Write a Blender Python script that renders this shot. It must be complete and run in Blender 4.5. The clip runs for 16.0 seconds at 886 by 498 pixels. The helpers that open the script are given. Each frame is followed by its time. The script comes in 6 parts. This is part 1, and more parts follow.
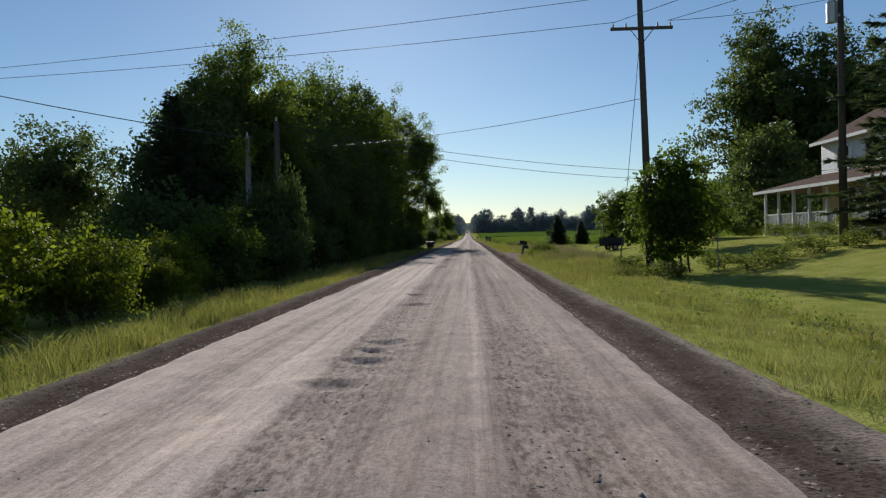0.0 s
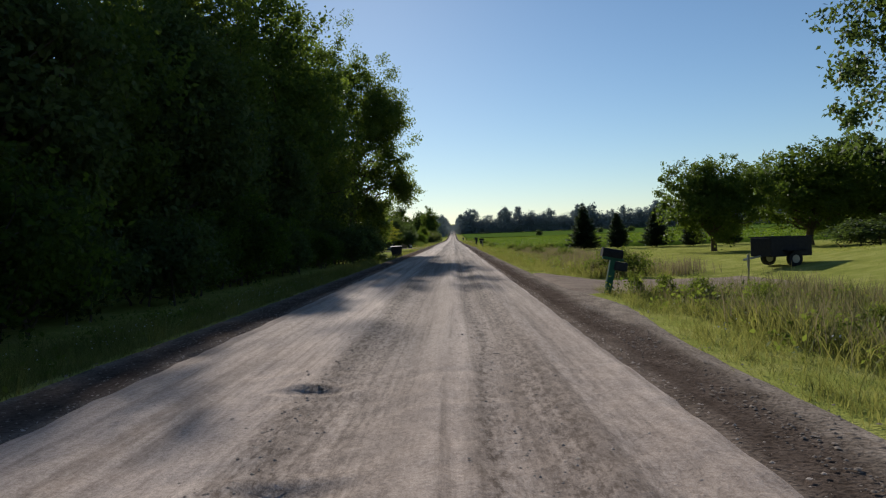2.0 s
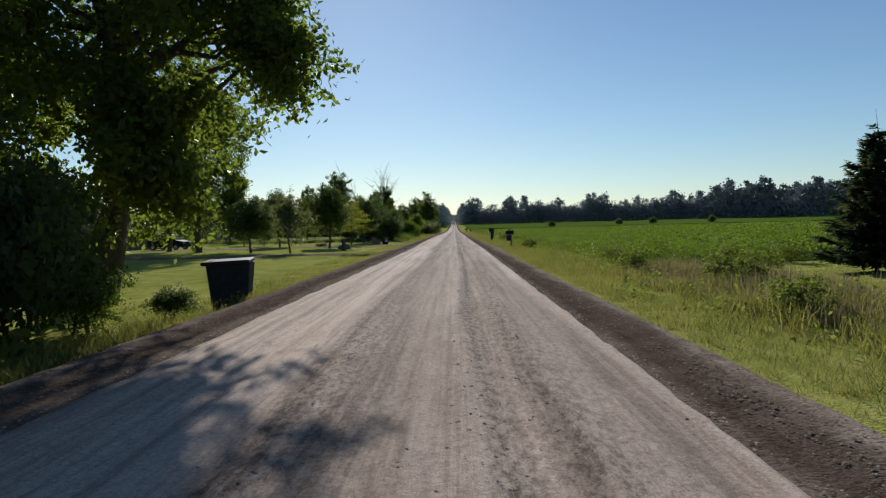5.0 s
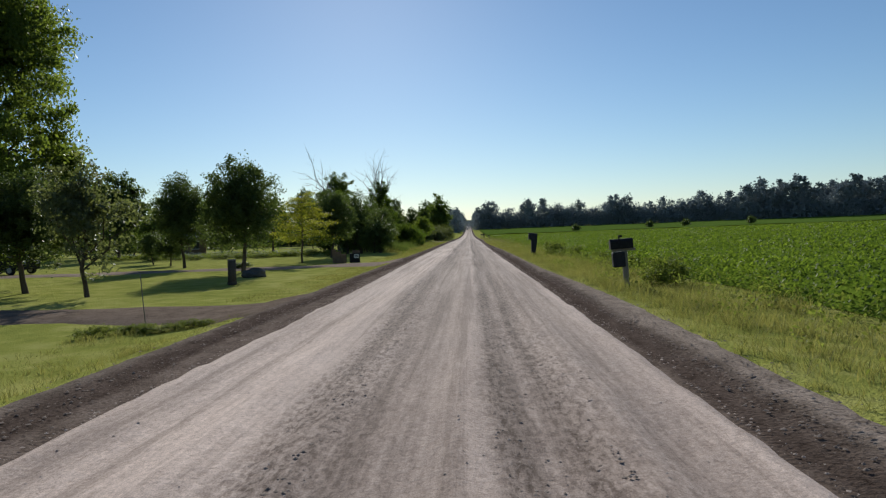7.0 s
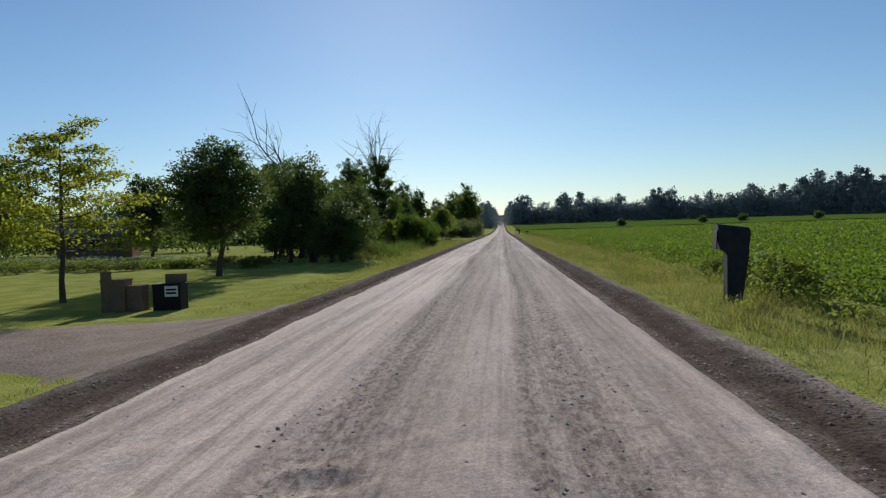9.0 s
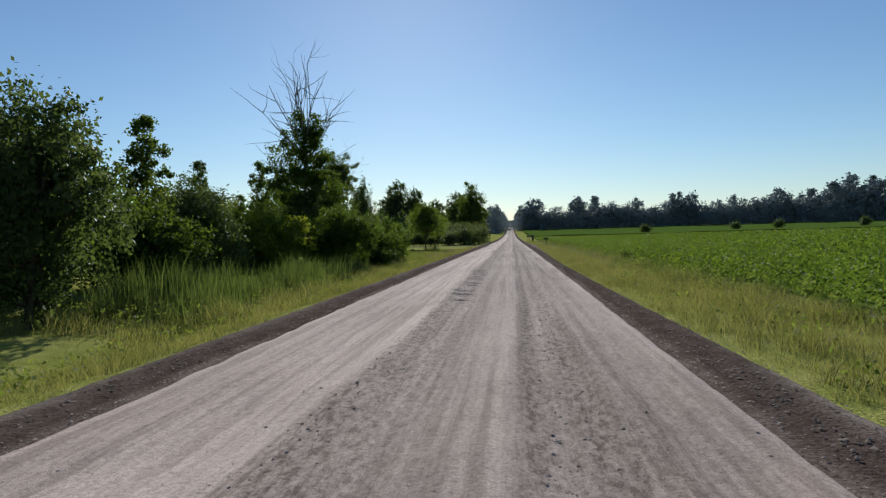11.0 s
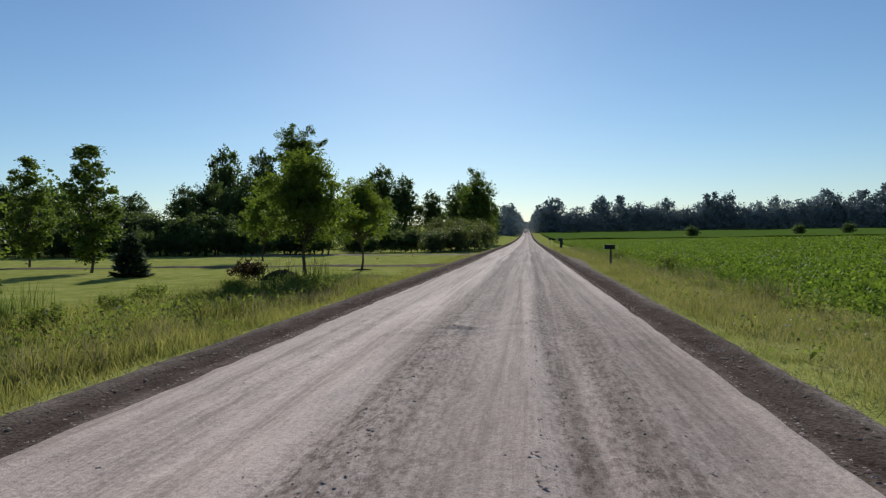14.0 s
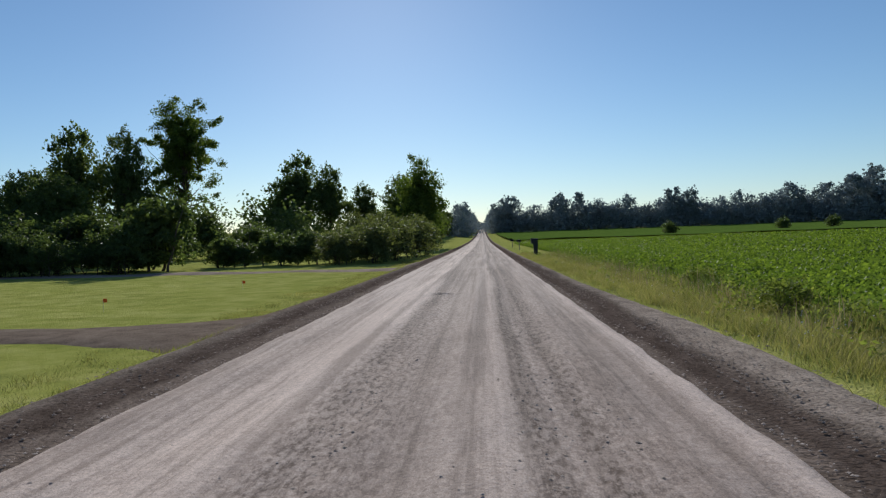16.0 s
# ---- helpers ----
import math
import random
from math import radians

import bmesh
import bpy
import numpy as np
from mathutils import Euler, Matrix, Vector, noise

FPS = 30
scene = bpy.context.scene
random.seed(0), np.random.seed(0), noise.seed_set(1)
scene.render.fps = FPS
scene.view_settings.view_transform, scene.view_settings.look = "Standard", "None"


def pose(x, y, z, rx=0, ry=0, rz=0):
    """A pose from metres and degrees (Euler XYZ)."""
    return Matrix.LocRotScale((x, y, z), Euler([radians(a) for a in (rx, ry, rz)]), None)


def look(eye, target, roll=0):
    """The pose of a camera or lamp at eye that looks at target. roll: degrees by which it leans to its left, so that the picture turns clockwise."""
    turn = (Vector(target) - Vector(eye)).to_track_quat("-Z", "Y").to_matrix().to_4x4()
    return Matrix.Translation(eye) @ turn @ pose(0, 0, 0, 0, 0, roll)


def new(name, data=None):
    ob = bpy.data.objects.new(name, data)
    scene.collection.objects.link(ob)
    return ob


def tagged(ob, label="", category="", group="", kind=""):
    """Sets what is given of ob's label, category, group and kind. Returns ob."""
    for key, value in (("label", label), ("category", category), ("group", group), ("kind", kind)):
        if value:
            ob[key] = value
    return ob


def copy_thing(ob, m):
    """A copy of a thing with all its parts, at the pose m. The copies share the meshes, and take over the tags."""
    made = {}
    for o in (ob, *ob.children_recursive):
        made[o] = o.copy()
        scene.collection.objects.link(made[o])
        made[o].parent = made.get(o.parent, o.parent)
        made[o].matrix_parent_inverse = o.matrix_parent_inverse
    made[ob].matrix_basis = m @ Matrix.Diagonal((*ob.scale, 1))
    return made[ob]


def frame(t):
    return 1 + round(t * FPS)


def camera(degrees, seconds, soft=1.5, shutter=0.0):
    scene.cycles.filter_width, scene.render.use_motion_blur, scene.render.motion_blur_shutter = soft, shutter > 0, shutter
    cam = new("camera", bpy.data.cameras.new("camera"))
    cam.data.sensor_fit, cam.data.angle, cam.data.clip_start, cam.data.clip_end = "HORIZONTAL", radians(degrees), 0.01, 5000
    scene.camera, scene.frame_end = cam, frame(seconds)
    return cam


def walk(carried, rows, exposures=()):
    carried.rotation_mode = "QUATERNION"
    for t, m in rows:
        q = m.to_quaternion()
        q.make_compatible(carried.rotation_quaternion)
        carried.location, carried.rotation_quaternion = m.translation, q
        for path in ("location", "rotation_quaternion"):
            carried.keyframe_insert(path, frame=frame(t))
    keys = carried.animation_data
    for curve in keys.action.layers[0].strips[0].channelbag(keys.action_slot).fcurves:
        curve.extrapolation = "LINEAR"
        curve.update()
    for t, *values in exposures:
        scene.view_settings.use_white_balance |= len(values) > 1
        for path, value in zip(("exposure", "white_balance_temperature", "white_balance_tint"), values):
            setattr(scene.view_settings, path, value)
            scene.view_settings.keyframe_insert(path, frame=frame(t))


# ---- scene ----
cam = camera(63.3, 16.0, soft=1.25)
PATH = [
    (0.00, 0.007, 0.000, 1.409, -0.968, 1.42, 2.043),
    (0.50, 0.000, 8.278, 1.397, -0.961, 1.59, 1.725),
    (1.00, -0.003, 16.578, 1.403, -0.864, 1.99, 1.334),
    (1.50, -0.000, 24.888, 1.398, -0.893, 1.91, 1.029),
    (2.00, -0.000, 33.218, 1.401, -0.874, 2.08, 0.831),
    (2.50, -0.000, 41.569, 1.405, -0.835, 2.37, 1.353),
    (3.00, 0.006, 49.942, 1.403, -0.891, 2.34, 1.300),
    (3.50, 0.010, 58.323, 1.404, -0.959, 2.31, 1.014),
    (4.00, 0.011, 66.661, 1.399, -1.163, 2.25, 0.818),
    (4.50, 0.007, 74.893, 1.391, -1.362, 1.87, 0.766),
    (4.70, 0.007, 78.202, 1.397, -1.661, 1.57, 0.757),
    (6.80, 0.019, 113.030, 1.403, -1.115, 2.11, 2.047),
    (7.00, 0.018, 116.353, 1.420, -1.139, 2.17, 2.128),
    (7.50, 0.022, 124.575, 1.393, -1.133, 2.34, 2.476),
    (8.00, 0.020, 132.864, 1.408, -1.323, 2.02, 2.942),
    (8.50, 0.012, 141.267, 1.397, -1.468, 1.80, 4.059),
    (9.00, 0.004, 149.712, 1.378, -1.418, 1.96, 4.699),
    (9.20, 0.005, 153.061, 1.395, -1.498, 2.14, 4.927),
    (11.30, 0.041, 188.238, 1.402, -0.947, 1.30, 5.754),
    (11.50, 0.041, 191.590, 1.404, -0.992, 1.29, 6.115),
    (12.00, 0.036, 199.977, 1.406, -1.009, 1.18, 5.815),
    (12.50, 0.027, 208.361, 1.408, -0.995, 1.05, 6.474),
    (13.00, 0.013, 216.730, 1.408, -0.908, 0.97, 6.090),
    (13.50, -0.005, 225.062, 1.411, -0.903, 0.95, 6.145),
    (14.00, -0.031, 233.345, 1.402, -0.837, 0.83, 6.727),
    (14.50, -0.056, 241.628, 1.397, -0.864, 1.20, 6.142),
    (15.00, -0.072, 249.922, 1.372, -0.857, 1.98, 4.717),
    (15.50, -0.067, 258.249, 1.381, -0.633, 2.10, 5.644),
    (16.00, -0.067, 266.579, 1.401, -0.741, 2.00, 3.178),
]
walk(cam, [(t, pose(x, y, z, 90 + p, r, w)) for t, x, y, z, p, r, w in PATH],
     [(0.0, 0.12, 6250, 8), (4.7, 0.12, 6250, 8), (7.0, 0.12, 6150, 8), (9.0, 0.12, 6000, 8), (16.0, 0.12, 5950, 8)])

# ---- sky and sun ----
SUN_UP, SUN_TURN = 21.0, -8.0
world = bpy.data.worlds.new("sky")
scene.world = world
world.use_nodes = True
wn = world.node_tree
sky = wn.nodes.new("ShaderNodeTexSky")
sky.sky_type, sky.sun_disc = "NISHITA", False
sky.sun_elevation, sky.sun_rotation = radians(SUN_UP), radians(SUN_TURN)
sky.air_density, sky.dust_density, sky.ozone_density = 1.0, 0.1, 3.5
sky.altitude = 150
wn.links.new(sky.outputs[0], wn.nodes["Background"].inputs[0])
wn.nodes["Background"].inputs[1].default_value = 0.077
sun = new("sun", bpy.data.lights.new("sun", "SUN"))
sun.data.energy, sun.data.angle, sun.data.color = 5.0, radians(0.6), (1.0, 0.94, 0.85)
sun.matrix_world = look((0, 0, 0), (math.sin(radians(-SUN_TURN)) * math.cos(radians(SUN_UP)),
                                    -math.cos(radians(SUN_TURN)) * math.cos(radians(SUN_UP)), -math.sin(radians(SUN_UP))))


# ---- materials ----
def material(name):
    m = bpy.data.materials.new(name)
    m.use_nodes = True
    return m, m.node_tree.nodes, m.node_tree.links, m.node_tree.nodes["Principled BSDF"]


def ramp(nodes, links, source, stops):
    r = nodes.new("ShaderNodeValToRGB")
    els = r.color_ramp.elements
    while len(els) < len(stops):
        els.new(0.5)
    for e, (p, c) in zip(els, stops):
        e.position, e.color = p, (*c, 1)
    links.new(source, r.inputs[0])
    return r.outputs[0]


def noise_tex(nodes, links, scale, detail=4, stretch=(1, 1, 1), rough=0.6):
    co = nodes.new("ShaderNodeTexCoord")
    mp = nodes.new("ShaderNodeMapping")
    mp.inputs["Scale"].default_value = stretch
    n = nodes.new("ShaderNodeTexNoise")
    n.inputs["Scale"].default_value, n.inputs["Detail"].default_value, n.inputs["Roughness"].default_value = scale, detail, rough
    links.new(co.outputs["Object"], mp.inputs["Vector"])
    links.new(mp.outputs[0], n.inputs["Vector"])
    return n.outputs["Fac"]


def mixed(nodes, links, a, b, fac, mode="MIX"):
    m = nodes.new("ShaderNodeMix")
    m.data_type, m.blend_type = "RGBA", mode
    for sock, v in ((m.inputs[0], fac), (m.inputs[6], a), (m.inputs[7], b)):
        if isinstance(v, (int, float)):
            sock.default_value = v
        elif isinstance(v, tuple):
            sock.default_value = (*v, 1)
        else:
            links.new(v, sock)
    return m.outputs[2]


def bump(nodes, links, height, bsdf, strength, distance):
    b = nodes.new("ShaderNodeBump")
    b.inputs["Strength"].default_value, b.inputs["Distance"].default_value = strength, distance
    links.new(height, b.inputs["Height"])
    links.new(b.outputs[0], bsdf.inputs["Normal"])


def leaf_mat(name, dark, light, through_share=0.5, rough=0.6, gloss=0.13, glow=(1.8, 1.7, 0.75)):
    """Leaves: two tones by leaf and a share of light that passes through."""
    m, n, l, p = material(name)
    geo = n.new("ShaderNodeNewGeometry")
    big = noise_tex(n, l, 0.7, 2)
    col = mixed(n, l, ramp(n, l, geo.outputs["Random Per Island"], [(0, dark), (1, light)]),
                ramp(n, l, big, [(0.35, dark), (0.7, light)]), 0.45)
    l.new(mixed(n, l, col, (0.8, 0.8, 0.8), 1.0, "MULTIPLY"), p.inputs["Base Color"])
    p.inputs["Roughness"].default_value = rough
    p.inputs["Specular IOR Level"].default_value = gloss
    t = n.new("ShaderNodeBsdfTranslucent")
    l.new(mixed(n, l, col, glow, 1.0, "MULTIPLY"), t.inputs["Color"])
    mx = n.new("ShaderNodeMixShader")
    mx.inputs[0].default_value = through_share
    l.new(p.outputs[0], mx.inputs[1])
    l.new(t.outputs[0], mx.inputs[2])
    l.new(mx.outputs[0], n["Material Output"].inputs["Surface"])
    return m


def rough_mat(name, a, b, scale, rough=0.9, bump_size=0.02, stretch=(1, 1, 1), metal=0.0, fine=None, gloss=0.3):
    m, n, l, p = material(name)
    f = noise_tex(n, l, scale, 6, stretch)
    c1 = ramp(n, l, f, [(0.3, a), (0.7, b)])
    g = noise_tex(n, l, fine or scale * 9, 3, stretch)
    col = mixed(n, l, c1, ramp(n, l, g, [(0.3, tuple(v * 0.75 for v in a)), (0.75, tuple(min(1, v * 1.2) for v in b))]), 0.4)
    l.new(col, p.inputs["Base Color"])
    p.inputs["Roughness"].default_value, p.inputs["Metallic"].default_value = rough, metal
    p.inputs["Specular IOR Level"].default_value = gloss if rough < 0.8 else 0.0
    bump(n, l, g, p, 0.5, bump_size)
    return m


SOFT = (1.35, 1.3, 0.8)
MAT_LEAF = leaf_mat("oak leaves", (0.055, 0.085, 0.032), (0.115, 0.155, 0.055), 0.4, glow=(1.5, 1.45, 0.75))
# Brighter copy of the oak leaves: sunlight on the crowns put into the colour.
MAT_OAK_SUNLIT = leaf_mat("sunlit oak leaves", (0.06, 0.095, 0.026), (0.145, 0.19, 0.048), 0.56, 0.5, 0.2)
MAT_LEAF_B = leaf_mat("ash leaves", (0.055, 0.092, 0.022), (0.125, 0.175, 0.04), 0.45, glow=(1.6, 1.5, 0.75))
MAT_MAPLE = leaf_mat("young maple leaves", (0.065, 0.105, 0.02), (0.15, 0.20, 0.04), 0.52, glow=(1.75, 1.65, 0.75))
MAT_SHRUB = leaf_mat("shrub leaves", (0.03, 0.056, 0.013), (0.10, 0.15, 0.028), 0.55)
MAT_VINE = leaf_mat("vine leaves", (0.06, 0.09, 0.014), (0.19, 0.225, 0.032), 0.58)
MAT_LOCUST = leaf_mat("locust leaves", (0.12, 0.15, 0.025), (0.29, 0.30, 0.05), 0.55)
MAT_OLIVE = leaf_mat("silvery leaves", (0.08, 0.10, 0.06), (0.17, 0.20, 0.12), 0.4, 0.55, 0.2)
MAT_NEEDLE = leaf_mat("spruce needles", (0.035, 0.06, 0.042), (0.10, 0.135, 0.085), 0.25)
# Far woods: distance haze is mixed into the leaf colour, pale and bluish.
MAT_FAR_HAZY = leaf_mat("far foliage with haze in its colour", (0.25, 0.285, 0.29), (0.29, 0.32, 0.32), 0.15, 0.9, 0.0, (0.85, 0.92, 0.98))
MAT_GRASS = leaf_mat("verge grass", (0.075, 0.102, 0.027), (0.28, 0.28, 0.106), 0.5, 0.7, 0.08, (1.42, 1.28, 0.85))
MAT_DRY = leaf_mat("seed grass", (0.15, 0.125, 0.085), (0.29, 0.245, 0.165), 0.35, 0.7, 0.05, (1.2, 1.15, 0.9))
MAT_STALK = leaf_mat("weed stalks", (0.09, 0.105, 0.05), (0.24, 0.235, 0.13), 0.4, 0.7, 0.05, (1.2, 1.15, 0.8))
MAT_STRAW = leaf_mat("dry verge grass", (0.22, 0.205, 0.095), (0.40, 0.36, 0.19), 0.35, 0.7, 0.08, SOFT)
MAT_LAWN_BLADE = leaf_mat("lawn grass", (0.155, 0.19, 0.042), (0.47, 0.45, 0.15), 0.45, 0.7, 0.06, SOFT)
MAT_REED = leaf_mat("reed leaves", (0.04, 0.07, 0.02), (0.15, 0.19, 0.055), 0.45, 0.6, 0.12, SOFT)
MAT_CROP = leaf_mat("crop leaves", (0.035, 0.068, 0.013), (0.16, 0.215, 0.042), 0.5, 0.6, 0.06, (1.5, 1.5, 0.65))
MAT_WEED = leaf_mat("weed leaves", (0.085, 0.125, 0.025), (0.21, 0.25, 0.06), 0.5, 0.7, 0.08, SOFT)
MAT_FLOWER = rough_mat("umbel flowers", (0.6, 0.6, 0.55), (0.8, 0.8, 0.75), 8)
MAT_BARK = rough_mat("bark", (0.05, 0.04, 0.03), (0.14, 0.115, 0.09), 5, 0.95, 0.03, (1, 1, 0.25))
MAT_DEAD = rough_mat("dead wood", (0.14, 0.125, 0.11), (0.27, 0.25, 0.22), 6, 0.9, 0.02, (1, 1, 0.3))
MAT_POLE = rough_mat("tarred pole wood", (0.06, 0.05, 0.042), (0.13, 0.11, 0.09), 4, 0.9, 0.01, (4, 4, 0.3))
MAT_POLE_GREY = rough_mat("weathered pole wood", (0.16, 0.15, 0.135), (0.27, 0.255, 0.23), 4, 0.9, 0.01, (4, 4, 0.3))
MAT_POST = rough_mat("weathered post", (0.16, 0.14, 0.12), (0.32, 0.29, 0.25), 5, 0.9, 0.008, (4, 4, 0.4))
MAT_GREEN_POST = rough_mat("green painted post", (0.016, 0.075, 0.048), (0.024, 0.12, 0.075), 5, 0.6, 0.004)
MAT_BLACK = rough_mat("black enamel", (0.012, 0.012, 0.014), (0.03, 0.03, 0.032), 12, 0.7, 0.002, gloss=0.12)
MAT_PLASTIC = rough_mat("dark plastic", (0.02, 0.021, 0.026), (0.045, 0.045, 0.052), 9, 0.75, 0.003, gloss=0.1)
MAT_METAL = rough_mat("grey metal", (0.35, 0.36, 0.37), (0.5, 0.5, 0.5), 8, 0.45, 0.003, metal=0.6)
MAT_WIRE = rough_mat("cable", (0.03, 0.03, 0.035), (0.07, 0.07, 0.075), 8, 0.5, 0.001)
MAT_GLASSY = rough_mat("insulator glaze", (0.3, 0.33, 0.33), (0.5, 0.5, 0.5), 8, 0.2, 0.001)
MAT_WHITE = rough_mat("white paint", (0.66, 0.66, 0.64), (0.8, 0.8, 0.78), 3, 0.6, 0.003)
MAT_SIDING = rough_mat("white siding", (0.66, 0.67, 0.66), (0.8, 0.8, 0.78), 1.5, 0.6, 0.003)
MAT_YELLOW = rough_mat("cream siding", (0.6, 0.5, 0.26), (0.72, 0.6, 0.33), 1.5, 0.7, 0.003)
MAT_ROOF = rough_mat("brown shingles", (0.12, 0.085, 0.07), (0.20, 0.15, 0.125), 4, 0.9, 0.01)
MAT_ROOF_GREY = rough_mat("grey shingles", (0.16, 0.16, 0.17), (0.26, 0.26, 0.27), 4, 0.9, 0.01)
MAT_CARD = rough_mat("brown board", (0.16, 0.11, 0.075), (0.25, 0.18, 0.12), 4, 0.85, 0.003)
MAT_STONE = rough_mat("field stone", (0.2, 0.19, 0.18), (0.38, 0.36, 0.34), 4, 0.9, 0.01)
# Field stone again, darkened: the maple's shade is put into the colour.
MAT_SHADED_STONE = rough_mat("field stone with tree shade in its colour", (0.06, 0.058, 0.056), (0.15, 0.145, 0.14), 4, 0.9, 0.01)
MAT_PEBBLE = rough_mat("pebbles", (0.24, 0.20, 0.17), (0.55, 0.46, 0.40), 3, 0.9, 0.004)
MAT_PALE_CLOD = rough_mat("pale road crumbs", (0.30, 0.245, 0.205), (0.58, 0.48, 0.405), 7, 0.95, 0.004)
MAT_RUT = rough_mat("road clods", (0.13, 0.10, 0.08), (0.50, 0.42, 0.35), 9, 0.95, 0.004)
MAT_CLOD = rough_mat("earth clods", (0.09, 0.070, 0.056), (0.40, 0.33, 0.275), 9, 0.95, 0.004)
MAT_ORANGE = rough_mat("orange plastic", (0.75, 0.1, 0.02), (0.9, 0.16, 0.03), 6, 0.6, 0.001)
MAT_EARTH = rough_mat("brown earth drive", (0.10, 0.074, 0.055), (0.27, 0.21, 0.163), 2.0, 0.95, 0.03, fine=26)
MAT_DRIVE = rough_mat("driveway gravel", (0.17, 0.125, 0.098), (0.42, 0.335, 0.27), 0.9, 0.95, 0.035, fine=19)
MAT_FOREST = rough_mat("leaf litter", (0.03, 0.025, 0.018), (0.08, 0.065, 0.04), 2, 0.95, 0.03)
MAT_FAR_FIELD = rough_mat("far field leaves", (0.06, 0.105, 0.018), (0.13, 0.19, 0.035), 0.4, 0.95, 0.08, fine=3)
MAT_SOIL = rough_mat("crop canopy", (0.06, 0.10, 0.012), (0.17, 0.24, 0.028), 1.3, 0.95, 0.08, fine=7)


def mat_ground():
    m, n, l, p = material("mown grass ground")
    big = noise_tex(n, l, 0.09, 5)
    mid = noise_tex(n, l, 1.1, 6)
    fine = noise_tex(n, l, 28, 3)
    c = ramp(n, l, big, [(0.3, (0.29, 0.30, 0.065)), (0.55, (0.39, 0.375, 0.09)), (0.72, (0.52, 0.46, 0.165))])
    c = mixed(n, l, c, ramp(n, l, mid, [(0.3, (0.13, 0.165, 0.035)), (0.48, (0.33, 0.345, 0.08)), (0.64, (0.54, 0.49, 0.18))]), 0.62)
    c = mixed(n, l, c, ramp(n, l, fine, [(0.25, (0.12, 0.15, 0.03)), (0.75, (0.36, 0.38, 0.10))]), 0.4)
    l.new(c, p.inputs["Base Color"])
    p.inputs["Roughness"].default_value = 0.9
    p.inputs["Specular IOR Level"].default_value = 0.0
    bump(n, l, fine, p, 0.8, 0.06)
    return m


def mat_shoulder(name, inner, outer, pale=1.0):
    """Damp dark gravel beside the road, a paler dry band of silt along the grass."""
    m, n, l, p = material(name)
    xyz = n.new("ShaderNodeSeparateXYZ")
    l.new(n.new("ShaderNodeTexCoord").outputs["Object"], xyz.inputs[0])
    sway = n.new("ShaderNodeMath")
    sway.operation, sway.inputs[1].default_value = "MULTIPLY_ADD", 0.9
    l.new(noise_tex(n, l, 0.5, 6, (1, 0.3, 1), 0.65), sway.inputs[0])
    l.new(xyz.outputs["X"], sway.inputs[2])
    band = n.new("ShaderNodeMapRange")
    band.inputs["From Min"].default_value, band.inputs["From Max"].default_value = inner + 0.45, outer + 0.45
    l.new(sway.outputs[0], band.inputs["Value"])
    c = ramp(n, l, band.outputs[0], [(0, (0.19, 0.148, 0.12)), (0.18, (0.105, 0.078, 0.063)), (0.48, (0.125, 0.095, 0.077)), (0.58, (0.17, 0.135, 0.11)), (0.68, (0.34 * pale, 0.275 * pale, 0.225 * pale)), (1, (0.41 * pale, 0.335 * pale, 0.27 * pale))])
    grit = noise_tex(n, l, 24, 6)
    c = mixed(n, l, c, ramp(n, l, noise_tex(n, l, 3.5, 6, (1, 0.5, 1)), [(0.3, (0.6, 0.58, 0.56)), (0.65, (1.25, 1.25, 1.25))]), 0.8, "MULTIPLY")
    c = mixed(n, l, c, ramp(n, l, grit, [(0.35, (0.45, 0.43, 0.42)), (0.55, (1.1, 1.1, 1.1))]), 0.8, "MULTIPLY")
    l.new(c, p.inputs["Base Color"])
    p.inputs["Roughness"].default_value, p.inputs["Specular IOR Level"].default_value = 0.95, 0.0
    bump(n, l, grit, p, 0.7, 0.03)
    return m


MAT_SHOULDER_L, MAT_SHOULDER_R = mat_shoulder("loose gravel west", -3.55, -4.6, 0.58), mat_shoulder("loose gravel east", 1.85, 2.95, 0.85)


